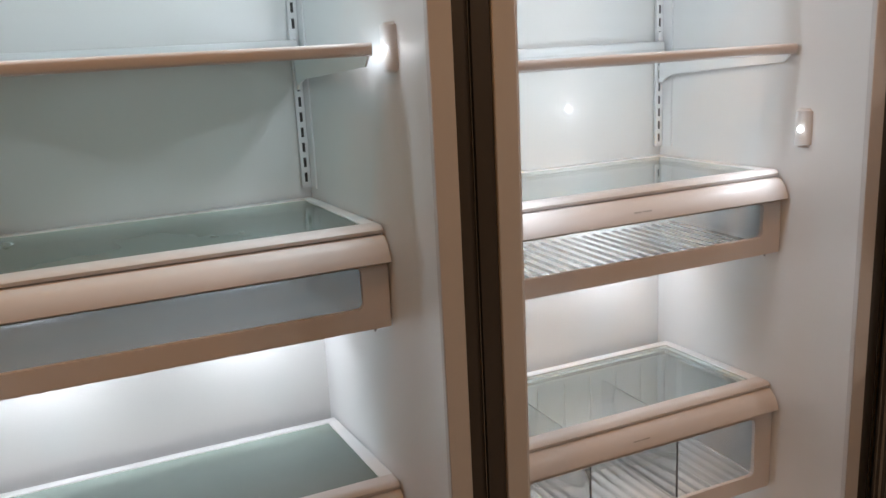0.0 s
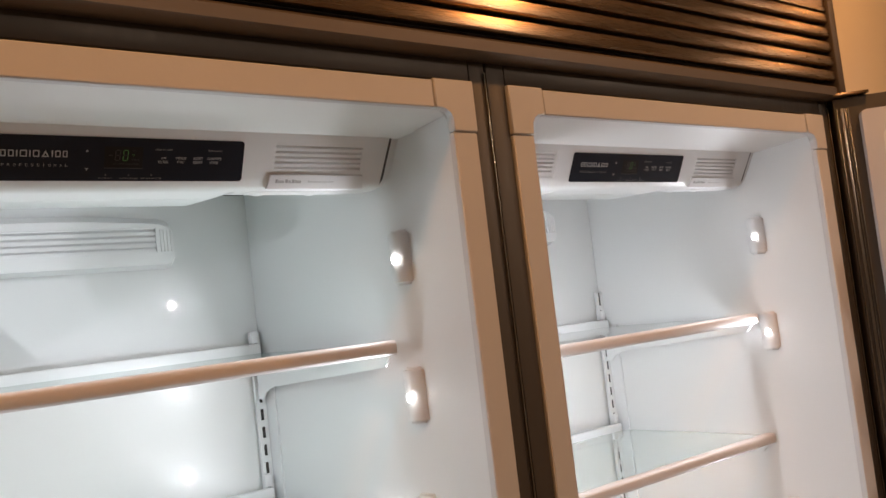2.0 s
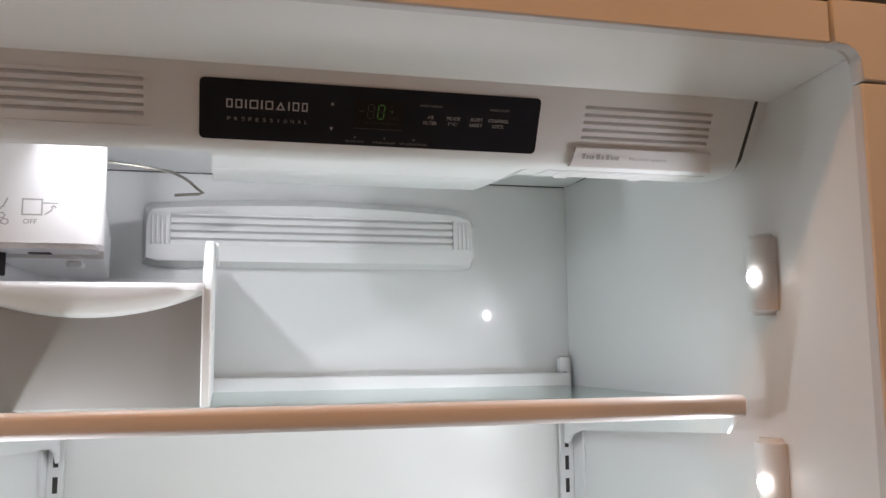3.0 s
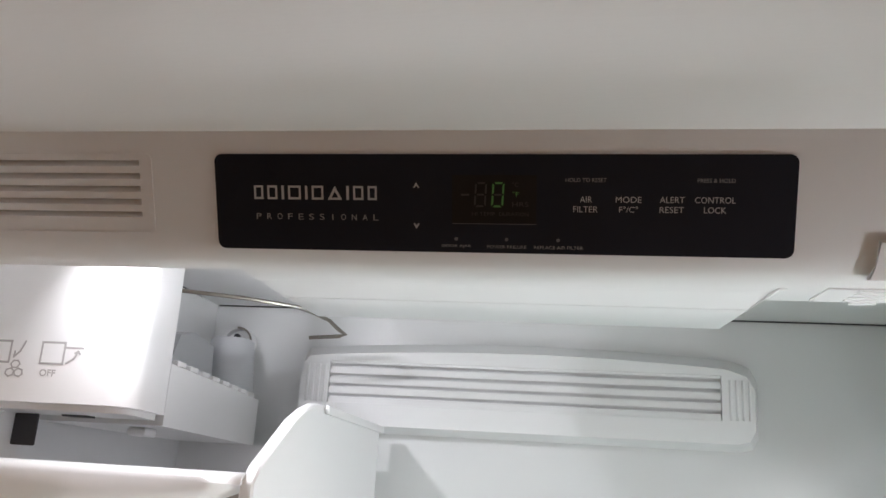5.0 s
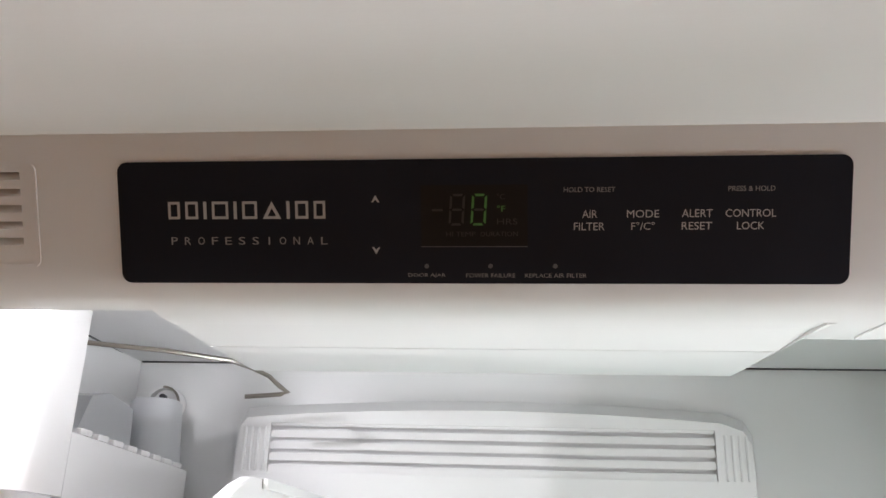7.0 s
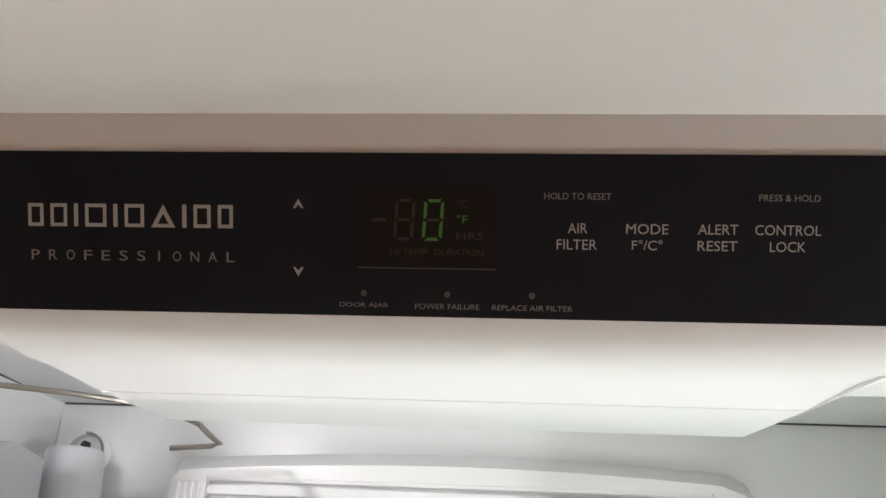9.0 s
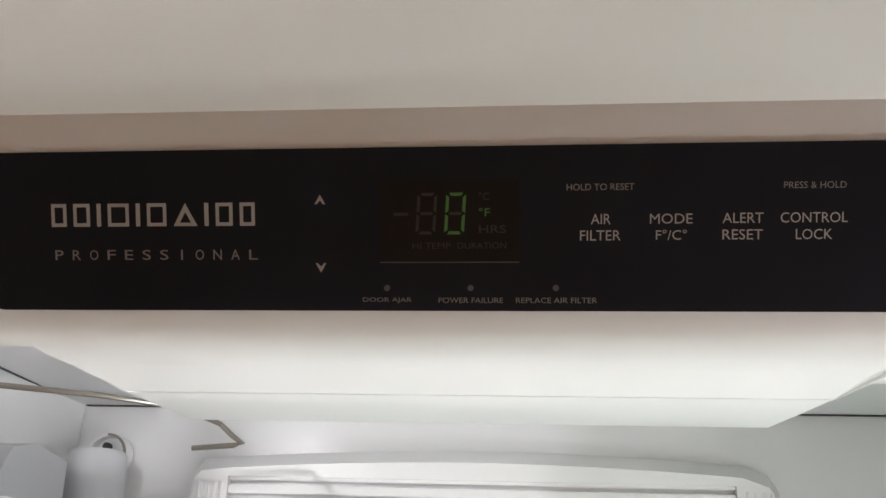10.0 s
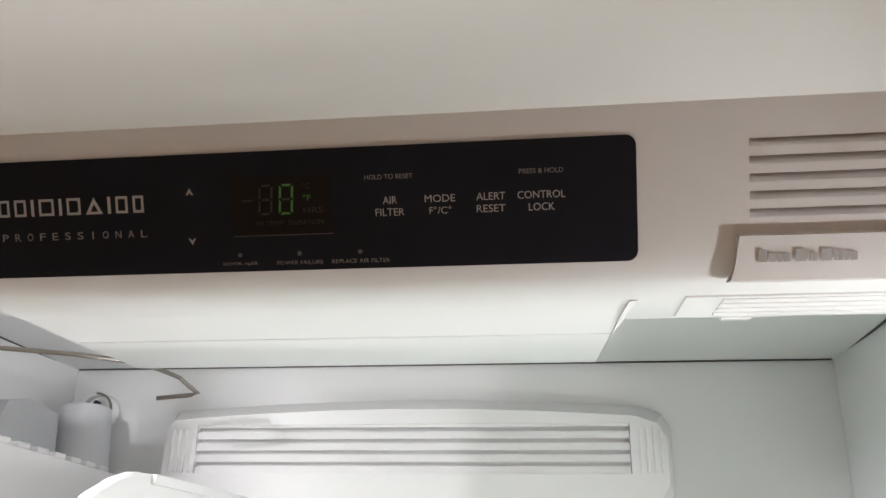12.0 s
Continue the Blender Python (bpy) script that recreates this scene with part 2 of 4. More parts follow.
def downlight(x, y, watts, colour):
    d = thing("downlight", (x, y, 2.598), "round recessed warm ceiling downlight", "ceiling light", "recessed ceiling lights")
    bm = bmesh.new()
    circle = [(0.075 * math.cos(a), 0.075 * math.sin(a)) for a in [2 * math.pi * k / 32 for k in range(32)]]
    ring(bm, circle, [(p[0] * 0.72, p[1] * 0.72) for p in circle], -0.008, 0.0, "z")
    part("trim_ring", bm, MOULD, d)
    bm = bmesh.new()
    disc(bm, (0, 0, -0.004), (0, 0, -1), 0.053, 0.003, 28)
    part("lens", bm, BULB, d, "glowing warm lens")
    lamp = bpy.data.lights.new("downlight_lamp", "AREA")
    lamp.shape, lamp.size, lamp.energy, lamp.color = "DISK", 0.1, watts, colour
    ob = new("downlight_lamp", lamp)
    ob.matrix_world = Matrix.Translation((x, y, 2.585))
    return d


for x, y, share in ((-0.58, -0.52, 0.95), (0.76, -0.52, 1.0), (2.09, -0.52, 0.22)):
    downlight(x, y, DOWNLIGHT_WATTS * share, (1.0, 0.44, 0.13))
for x, y, share in ((0.10, -1.75, 1.2), (1.48, -1.55, 1.7), (3.25, -1.55, 1.2)):
    downlight(x, y, DOWNLIGHT_WATTS * share, (1.0, 0.77, 0.59))


# ---- tall cabinet beside the appliances ----
cab = thing("tall_cabinet", (0.89, 0.02, 0.0), "cream painted tall cabinet side panel beside the refrigerator", "cabinet")
boxed("filler_panel", (0.0, 0.291, 0.0, 0.6, 0.0, 2.4), CABINET, cab, 0.002)
boxed("gap_backing", (0.2915, 0.300, 0.012, 0.6, 0.0, 2.4), CABINET, cab)
boxed("door_stile", (0.3005, 0.352, -0.006, 0.6, 0.0, 2.4), CABINET, cab, 0.003)
boxed("door_panel", (0.3525, 0.600, -0.002, 0.6, 0.0, 2.4), CABINET, cab, 0.003)
boxed("end_stile", (0.6005, 0.65, -0.006, 0.6, 0.0, 2.4), CABINET, cab, 0.003)
tall = thing("tall_cabinet", (-0.88, 0.02, 0.0), "cream painted tall cabinet side panel beside the freezer", "cabinet")
boxed("filler_panel", (-0.6, 0.0, 0.0, 0.6, 0.0, 2.4), CABINET, tall, 0.003)
up = thing("upper_cabinet", (CX, 0.03, 2.03), "cream painted bridging cabinet over the appliances", "cabinet")
boxed("cabinet_box", (-0.90, 0.86, 0.0, 0.55, 0.0, 0.57), CABINET, up, 0.003)

# ---- steel grille over both appliances ----
gr = thing("ventilation_grille", (CX, 0.0, 1.84), "brushed stainless steel slatted ventilation grille above the doors", "grille")
GW = 0.838
bm = bmesh.new()
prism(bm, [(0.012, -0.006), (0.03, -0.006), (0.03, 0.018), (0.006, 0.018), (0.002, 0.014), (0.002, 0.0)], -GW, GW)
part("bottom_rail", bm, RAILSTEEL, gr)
bm = bmesh.new()
prism(bm, [(0.002, 0.160), (0.03, 0.160), (0.03, 0.185), (0.002, 0.185)], -GW, GW)
part("top_rail", bm, BRUSHED, gr)
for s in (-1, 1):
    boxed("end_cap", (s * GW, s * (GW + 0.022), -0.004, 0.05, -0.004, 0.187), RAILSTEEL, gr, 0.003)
# dark sheet painting the unlit depth behind the slats
boxed("slat_shade", (-GW, GW, 0.045, 0.05, -0.006, 0.185), HOLESHADE, gr)
for k in range(5):
    z = 0.028 + 0.0275 * k
    bm = bmesh.new()
    prism(bm, [(0.005, z - 0.0005), (0.0012, z + 0.0018), (0.0008, z + 0.0060), (0.0016, z + 0.0140), (0.0030, z + 0.0180), (0.008, z + 0.0198), (0.034, z + 0.014), (0.034, z + 0.006)], -GW + 0.001, GW - 0.001)
    part("slat", bm, BRUSHED, gr)


# ---- the two appliances ----
FACE = Matrix.Translation((0, 0.148, 1.753)) @ Matrix(((1, 0, 0, 0), (0, -0.4392, -0.8984, 0), (0, 0.8984, -0.4392, 0), (0, 0, 0, 1)))
HALF = [(0.030, 0.353), (0.128, 0.355), (0.160, 0.346), (0.186, 0.335), (BACK, 0.318)]


def led_lamp(unit, z, side, watts=LED_WATTS):
    """A little lamp housing on the slanted flank of the liner, its lens low on it."""
    bm = bmesh.new()
    flank = [(0.353, 0.148), (0.347, 0.1460), (0.3415, 0.1475), (0.3335, 0.1545), (0.3310, 0.160), (0.3315, 0.168), (0.336, 0.175), (0.353, 0.173)]
    prism(bm, [(side * x, y) for x, y in flank], z - 0.0365, z + 0.0365, "z")
    bmesh.ops.bevel(bm, geom=[e for e in bm.edges if abs(e.verts[0].co.z - e.verts[1].co.z) < 0.001], offset=0.004, segments=3, affect="EDGES")
    house = part("lamp_housing", bm, MOULD, unit, smooth=50)
    bm = bmesh.new()
    aim = Vector((-side * 0.95, -0.02, 0)).normalized()
    disc(bm, (side * 0.3305, 0.1575, z - 0.002), aim, 0.0056, 0.003)
    part("lens", bm, LED, house, "glowing white lens")
    lamp = bpy.data.lights.new("shelf_lamp", "AREA")
    lamp.shape, lamp.size, lamp.energy, lamp.color = "DISK", 0.011, watts, (0.885, 0.945, 1.0)
    lamp.spread = radians(158)
    ob = new("shelf_lamp", lamp)
    eye = Vector((unit.location.x + side * 0.3275, 0.158, z - 0.002))
    ob.matrix_world = look(eye, eye + Vector((-side * 0.96, 0.24, -0.18)))


def support_strip(unit, side):
    """A slotted steel upright in the back corner."""
    bm = bmesh.new()
    x0, x1 = side * 0.299, side * 0.316
    y0, y1 = 0.5455, 0.553
    z0, z1 = 1.005, 1.53
    xa, xb = side * 0.3045, side * 0.3102
    box(bm, x0, xa, y0, y1, z0, z1)
    box(bm, xb, x1, y0, y1, z0, z1)
    z = z0
    while z < z1 - 0.02:
        box(bm, xa, xb, y0, y1, z, z + 0.0105)
        z += 0.0285
    bmesh.ops.remove_doubles(bm, verts=bm.verts, dist=1e-5)
    strip = part("support_strip", bm, PAINTEDSTRIP, unit, smooth=0)
    # dark sheet just behind the face paints the shade inside the slots
    boxed("slot_shade", (xa, xb, 0.5468, 0.5528, z0 + 0.001, z1 - 0.001), HOLESHADE, strip)
    boxed("flange", (side * 0.3165, side * 0.3195, 0.515, 0.551, z0, 1.455), PAINTEDSTRIP, strip)


def gasket_piece(unit, name, outline, y0=0.022, y1=0.034):
    bm = bmesh.new()
    prism(bm, outline, y0, y1, "y")
    bmesh.ops.bevel(bm, geom=bm.edges[:], offset=0.0015, segments=1, affect="EDGES")
    return part(name, bm, GASKET, unit)


def appliance(xc, name, label, edges):
    """edges: for the left and the right side, the inner and outer line of the gasket and the outer line of the shell."""
    u = thing(name, (xc, 0, 0), label, "refrigerator")
    # shell
    bm = bmesh.new()
    box(bm, -edges[0][2], -0.39, 0.036, 0.62, 0.1, 1.835)
    box(bm, 0.39, edges[1][2], 0.036, 0.62, 0.1, 1.835)
    box(bm, -0.39, 0.39, 0.036, 0.62, 1.807, 1.835)
    box(bm, -0.39, 0.39, 0.60, 0.62, 0.1, 1.807)
    box(bm, -0.39, 0.39, 0.05, 0.60, 0.1, 0.16)
    part("cabinet_shell", bm, STEELPAINT, u, "dark steel outer shell", smooth=0)
    for q, (inner, outer, shell) in ((-1, edges[0]), (1, edges[1])):
        boxed("front_stile", (*sorted((q * (outer + 0.001), q * (shell - 0.001))), 0.026, 0.036, 0.1, 1.834), STEELPAINT, u, 0.0015)
    boxed("front_rail", (-edges[0][1], edges[1][1], 0.026, 0.036, 1.8075, 1.834), STEELPAINT, u, 0.0015)
    # brighter steel strip added for the lamp streak in the seam groove
    streak = edges[1][2] - 0.0045
    boxed("seam_streak", (streak, streak + 0.002, 0.0225, 0.026, 0.1, 1.82), EDGESTEEL, u, 0.0009, "thin bright strip for the streak of light in the seam")
    # liner: sides, ceiling, floor
    for s in (-1, 1):
        bm = bmesh.new()
        out = [(s * h, y) for y, h in HALF]
        prism(bm, out + [(s * 0.385, BACK), (s * 0.385, 0.036), (s * 0.36, 0.030)], 0.20, 1.775, "z")
        part("liner_side", bm, LINER, u, "white moulded side wall", smooth=50)
    bm = bmesh.new()
    prism(bm, [(0.030, 1.771), (0.05, 1.7688), (0.112, 1.7650), (0.1165, 1.7639), (0.15, 1.7618), (BACK, 1.759), (BACK, 1.80), (0.03, 1.80)], -0.354, 0.354)
    part("liner_ceiling", bm, CEILLINER, u, smooth=50)
    boxed("liner_floor", (-0.354, 0.354, 0.04, BACK, 0.19, 0.22), LINER, u)
    boxed("liner_back", (-0.354, 0.354, BACK + 0.001, 0.575, 0.2, 1.79), BACKWALL, u, 0, "glossy white back wall")
    for q in (-1, 1):
        boxed("ceiling_joint", (q * 0.3195, q * 0.3215, 0.245, 0.5530, 1.7590, 1.7612), BLACKMETAL, u)
    boxed("ceiling_joint", (-0.316, 0.316, 0.5535, 0.5558, 1.7580, 1.7598), BLACKMETAL, u)
    for q in (-1, 1):
        bm = bmesh.new()
        tube(bm, [(q * 0.3528, 0.040, 1.7698), (q * 0.3530, 0.08, 1.7671), (q * 0.3532, 0.112, 1.7652), (q * 0.3512, 0.138, 1.7628)], 0.0007, 6)
        part("corner_joint", bm, GASKET, u)
    # gasket ring in strips and corner caps
    for s, (inner, outer, shell) in ((-1, edges[0]), (1, edges[1])):
        a, b = sorted((s * inner, s * outer))
        gasket_piece(u, "gasket_side", [(a, 0.17), (b, 0.17), (b, 1.7415), (a, 1.7415)])
        r = 0.011
        cap = [(s * (outer + 0.001), 1.7425), (s * (outer + 0.001), 1.8065), (s * (inner - 0.024), 1.8065), (s * (inner - 0.024), 1.7702)]
        cap += [(s * (inner - r + r * math.sin(radians(q))), 1.7702 - r + r * math.cos(radians(q))) for q in range(0, 91, 15)]
        cap += [(s * inner, 1.7425)]
        gasket_piece(u, "gasket_corner", cap, 0.0205)
    w0, w1 = edges[0][0] - 0.025, edges[1][0] - 0.025
    gasket_piece(u, "gasket_top", [(-w0, 1.7705), (w1, 1.7705), (w1, 1.8045), (-w0, 1.8045)])
    gasket_piece(u, "gasket_bottom", [(-0.388, 0.135), (0.388, 0.135), (0.388, 0.169), (-0.388, 0.169)])
    support_strip(u, -1), support_strip(u, 1)
    # control housing across the top, its slanted front cut by air slots
    full = [(0.1436, 1.7625), (0.1442, 1.7608), (0.1678, 1.7125), (0.1725, 1.7035), (0.180, 1.700), (0.190, 1.6995), (0.229, 1.7025), (0.233, 1.706), (0.238, 1.7635)]
    cut = [(0.148 + 0.4392 * v + 0.8984 * d, 1.753 - 0.8984 * v + 0.4392 * d) for v, d in ((0.0046, 0), (0.0046, 0.006), (0.0376, 0.006), (0.0376, 0))]
    deep = full[:2] + cut + full[2:]
    thin = full[:5] + [(0.186, 1.702), (0.188, 1.71), (0.190, 1.7635)]
    if name.startswith("refrig"):
        thin = full
    for a, b, line in ((-0.333, -0.315, thin), (-0.1905, -0.140, thin), (-0.140, 0.172, full), (0.295, 0.333, full)):
        bm = bmesh.new()
        prism(bm, line, a, b)
        for v in bm.verts:
            if abs(v.co.x) > 0.33:
                v.co.x = math.copysign(float(np.interp(v.co.y, (0.1436, 0.180, 0.238), (0.3345, 0.3270, 0.3270))), v.co.x)
        part("control_housing", bm, MOULD, u, smooth=50)
    # dark strip paints the shaded gap at the housing end; white lug fills beyond
    for q in (-1, 1):
        for name_, lo, hi, mat, back in (("end_gap_shade", 0.0002, 0.0042, BLACKMETAL, 0.0004), ("end_lug", 0.0044, 0.024, LINER, 0.0020)):
            bm = bmesh.new()
            slant = [(0.1448, 1.7615, 0.3345), (0.1678, 1.7125, 0.3292), (0.178, 1.7035, 0.3270), (0.215, 1.7035, 0.3270), (0.215, 1.7615, 0.3270)]
            near = [bm.verts.new((q * (x + lo), y + back, z)) for y, z, x in slant]
            far = [bm.verts.new((q * (x + hi), y + back, z)) for y, z, x in slant]
            bm.faces.new(near), bm.faces.new(list(reversed(far)))
            for k in range(5):
                bm.faces.new((near[k], far[k], far[(k + 1) % 5], near[(k + 1) % 5]))
            part(name_, bm, mat, u)
    for a, b in ((-0.315, -0.1905), (0.172, 0.295)):
        bm = bmesh.new()
        prism(bm, deep[:9] + thin[5:] if a < 0 and thin is not full else deep, a, b)
        part("air_duct", bm, MOULD, u)
        for k in range(5):
            v = 0.0046 + 0.0066 * k
            bm = bmesh.new()
            prism(bm, [(-v, -0.0044), (-v - 0.0031, 0.0), (-v - 0.0066, 0.0), (-v - 0.0066, -0.0055), (-v, -0.0055)], a, b)
            bm.transform(FACE)
            part("air_slat", bm, MOULD, u, smooth=0)
    bm = bmesh.new()
    ring(bm, rounded(-0.3205, -0.1835, -0.0430, -0.0012, 0.003, 4), rounded(-0.3193, -0.1847, -0.0418, -0.0024, 0.0022, 4), -0.0004, 0.0006, "z")
    bm.transform(FACE)
    part("vent_frame", bm, MOULD, u, smooth=20)
    # moulded belly under the housing
    for y0, y1, z0, z1 in ((0.182, 0.2470, 1.7003, 1.7010), (0.2480, 0.318, 1.7010, 1.7040)):
        bm = bmesh.new()
        prism(bm, [(y0, z0), (y1, z1), (y1 + (0.006 if y1 > 0.3 else 0), z1 + 0.006), (y1 + (0.006 if y1 > 0.3 else 0), 1.7615), (y0, 1.7615)], -0.140, 0.121)
        for v in bm.verts:
            if v.co.x > 0.12:
                v.co.x = float(np.interp(v.co.y, (0.182, 0.247, 0.318), (0.1285, 0.1245, 0.1200)))
        part("housing_belly", bm, MOULD, u, smooth=50)
    # flared right flank of the belly
    bm = bmesh.new()
    loops = [[bm.verts.new(p) for p in ((xa, y, za), (xa + 0.003, y, za + 0.20 * (zb - za)), (xa + 0.006, y, zb), (xa, y, zb + 0.003))]
             for y, xa, za, zb in ((0.190, 0.1282, 1.6987, 1.7003), (0.236, 0.1253, 1.7002, 1.7120), (0.280, 0.1226, 1.7022, 1.7300), (0.322, 0.1200, 1.7045, 1.7500))]
    for one, two in zip(loops, loops[1:]):
        for k in range(4):
            bm.faces.new((one[k], one[(k + 1) % 4], two[(k + 1) % 4], two[k]))
    bm.faces.new(loops[0]), bm.faces.new(list(reversed(loops[-1])))
    part("belly_flank", bm, MOULD, u, smooth=50)
    # filter flap and the ribbed vent behind it
    bm = bmesh.new()
    prism(bm, [(0.167, -0.0402), (0.299, -0.0402), (0.2992, -0.0515), (0.3025, -0.0585), (0.1632, -0.0585), (0.1668, -0.0515)], -0.001, 0.0024, "z")
    bmesh.ops.bevel(bm, geom=[e for e in bm.edges if all(v.co.z > 0 for v in e.verts)], offset=0.0007, segments=2, affect="EDGES")
    bm.transform(FACE)
    part("filter_flap", bm, MOULD, u, "white filter flap with grey print")
    bm = bmesh.new()
    prism(bm, [(0.187, 1.6989), (0.222, 1.7010), (0.222, 1.7026), (0.187, 1.7006)], 0.150, 0.305)
    tray = part("filter_cover", bm, MOULD, u)
    for k in range(4):
        y = 0.190 + 0.008 * k
        boxed("rib", (0.165, 0.295, y, y + 0.0035, 1.6984 + 0.06 * (y - 0.187), 1.6994 + 0.06 * (y - 0.187)), MOULD, tray)
    boxed("catch", (0.170, 0.182, 0.222, 0.2255, 1.7000, 1.7028), MOULD, tray)
    boxed("catch", (0.245, 0.257, 0.222, 0.2255, 1.7000, 1.7028), MOULD, tray)
    # air outlet on the back wall
    o = [(-0.223, 1.647)] + [(-0.223 + 0.006 * (1 - math.cos(radians(q))), 1.700 + 0.02 * math.sin(radians(q))) for q in (0, 45, 90)]
    o += [(x, 1.7205 + 0.008 * (1 - ((x + 0.018) / 0.2) ** 2)) for x in np.linspace(-0.20, 0.165, 13)]
    o += [(0.181, 1.716), (0.187, 1.705), (0.187, 1.655), (0.182, 1.646), (0.172, 1.6435), (-0.21, 1.6435)]
    inner = [(min(max(x, -0.191), 0.154), min(max(z, 1.6675), 1.7055)) for x, z in o]
    bm = bmesh.new()
    ring(bm, o, inner, 0.553, 0.530)
    front = [v for v in bm.verts if v.co.y < 0.54 and not (-0.192 < v.co.x < 0.155 and 1.667 < v.co.z < 1.706)]
    for v in front:
        v.co.x += 0.006 if v.co.x < -0.018 else -0.006
        v.co.z += -0.011 if v.co.z > 1.686 else 0.005
    bmesh.ops.remove_doubles(bm, verts=bm.verts, dist=1e-5)
    vent = part("air_outlet", bm, MOULD, u, "white slatted air outlet", smooth=25)
    boxed("outlet_depth", (-0.192, 0.155, 0.5372, 0.5445, 1.666, 1.707), LINER, vent)
    for k in range(5):
        bm = bmesh.new()
        z = 1.6675 + 0.0089 * k
        prism(bm, [(0.531, z), (0.532, z + 0.0058), (0.5385, z + 0.0066), (0.5395, z + 0.001)], -0.1905, 0.1535)
        part("slat", bm, MOULD, vent)
    for k in range(4):
        boxed("rib", (-0.212 + 0.0052 * k, -0.2095 + 0.0052 * k, 0.5285, 0.532, 1.668, 1.702), MOULD, vent, 0.0008)
        boxed("rib", (0.160 + 0.0052 * k, 0.1622 + 0.0052 * k, 0.5285, 0.532, 1.668, 1.702), MOULD, vent, 0.0008)
    # black control panel
    bm = bmesh.new()
    prism(bm, [(x, z) for x, z in rounded(-0.1493, 0.1307, -0.0492, -0.0012, 0.0040, 5)], -0.001, 0.0007, "z")
    bm.transform(FACE)
    p = part("control_panel", bm, PANEL, u, "glossy black control panel with pale lettering", smooth=20)
    return u, p


def shape(name, bm, face, mat, parent, lift=0.0020, label=""):
    for v in bm.verts:
        v.co = face @ Vector((v.co.x, v.co.y, v.co.z + lift))
    return part(name, bm, mat, parent, label, smooth=0)


def flat(bm, points):
    bm.faces.new([bm.verts.new((x, -v, 0)) for x, v in points])


def print_panel(p):
    # maker's mark as plain hollow blocks
    widths = [0.0048, 0.0052, 0.0013, 0.0066, 0.0013, 0.0060, 0.0074, 0.0013, 0.0052, 0.0046]
    gap = (0.0632 - sum(widths)) / 9
    x = -0.1289
    bm = bmesh.new()
    w, top, foot = 0.00105, 0.0169, 0.0238
    for k, q in enumerate(widths):
        if k == 6:
            flat(bm, [(x, foot), (x + q / 2, top), (x + q / 2, top + 2.6 * w), (x + 1.9 * w, foot - w), (x + q / 2, foot - w), (x + q / 2, foot)])
            flat(bm, [(x + q, foot), (x + q / 2, foot), (x + q / 2, foot - w), (x + q - 1.9 * w, foot - w), (x + q / 2, top + 2.6 * w), (x + q / 2, top)])
        elif q < 0.002:
            flat(bm, [(x, top), (x + q, top), (x + q, foot), (x, foot)])
        else:
            flat(bm, [(x, top), (x + w, top), (x + w, foot), (x, foot)])
            flat(bm, [(x + q - w, top), (x + q, top), (x + q, foot), (x + q - w, foot)])
            flat(bm, [(x + w, top), (x + q - w, top), (x + q - w, top + w), (x + w, top + w)])
            flat(bm, [(x + w, foot - w), (x + q - w, foot - w), (x + q - w, foot), (x + w, foot)])
        x += q + gap
    shape("maker_mark", bm, FACE, INK, p, 0.0010, "pale plain block mark")
    words = [("HOLD TO RESET", 0.0260, 0.0451, 0.0124, 0.0143, INKDIM), ("PRESS & HOLD", 0.0864, 0.1033, 0.0124, 0.0143, INKDIM),
             ("AIR", 0.0329, 0.0385, 0.0211, 0.0240, INK), ("FILTER", 0.0298, 0.0413, 0.0258, 0.0287, INK),
             ("MODE", 0.0495, 0.0614, 0.0211, 0.0240, INK), ("F\u00b0/C\u00b0", 0.0512, 0.0598, 0.0257, 0.0286, INK),
             ("ALERT", 0.0697, 0.0809, 0.0210, 0.0239, INK), ("RESET", 0.0697, 0.0808, 0.0257, 0.0286, INK),
             ("CONTROL", 0.0856, 0.1038, 0.0210, 0.0239, INK), ("LOCK", 0.0898, 0.0997, 0.0257, 0.0286, INK),
             ("DOOR AJAR", -0.0336, -0.0191, 0.0452, 0.0469, INKDIM), ("POWER FAILURE", -0.0112, 0.0077, 0.0452, 0.0468, INKDIM),
             ("REPLACE AIR FILTER", 0.0114, 0.0347, 0.0452, 0.0468, INKDIM),
             ("\u00b0C", 0.0008, 0.0038, 0.0146, 0.0168, SEGOFF), ("\u00b0F", 0.0008, 0.0040, 0.0191, 0.0215, SEGON), ("HRS", 0.0008, 0.0086, 0.0241, 0.0264, SEGOFF),
             ("HI TEMP", -0.0187, -0.0075, 0.0291, 0.0309, SEGOFF), ("DURATION", -0.0055, 0.0087, 0.0291, 0.0309, SEGOFF)]
    for k, one in enumerate("PROFESSIONAL"):
        mid = -0.1268 + 0.00549 * k
        half = 0.0003 if one == "I" else 0.0013
        words.append((one, mid - half, mid + half, 0.0309, 0.0339, INKDIM))
    for text, x0, x1, v0, v1, mat in words:
        lettering("printed_word", text, x0, x1, v0, v1, FACE @ Matrix.Translation((0, 0, 0.0006)), mat, p)
    for up_, v in ((1, 0.0162), (-1, 0.0364)):
        bm = bmesh.new()
        xm = -0.0460
        h = 0.0028
        tip, foot = (v - h / 2, v + h / 2) if up_ > 0 else (v + h / 2, v - h / 2)
        th = 0.0011 * up_
        flat(bm, [(xm - 0.0016, foot), (xm, tip), (xm, tip + 1.6 * th), (xm - 0.0009, foot)])
        flat(bm, [(xm + 0.0016, foot), (xm, tip), (xm, tip + 1.6 * th), (xm + 0.0009, foot)])
        shape("arrow_mark", bm, FACE, INK, p, 0.0010)
    for x in (-0.0264, -0.0018, 0.0229):
        bm = bmesh.new()
        disc(bm, (x, -0.0424, 0), (0, 0, 1), 0.0009, 0.0004, 14)
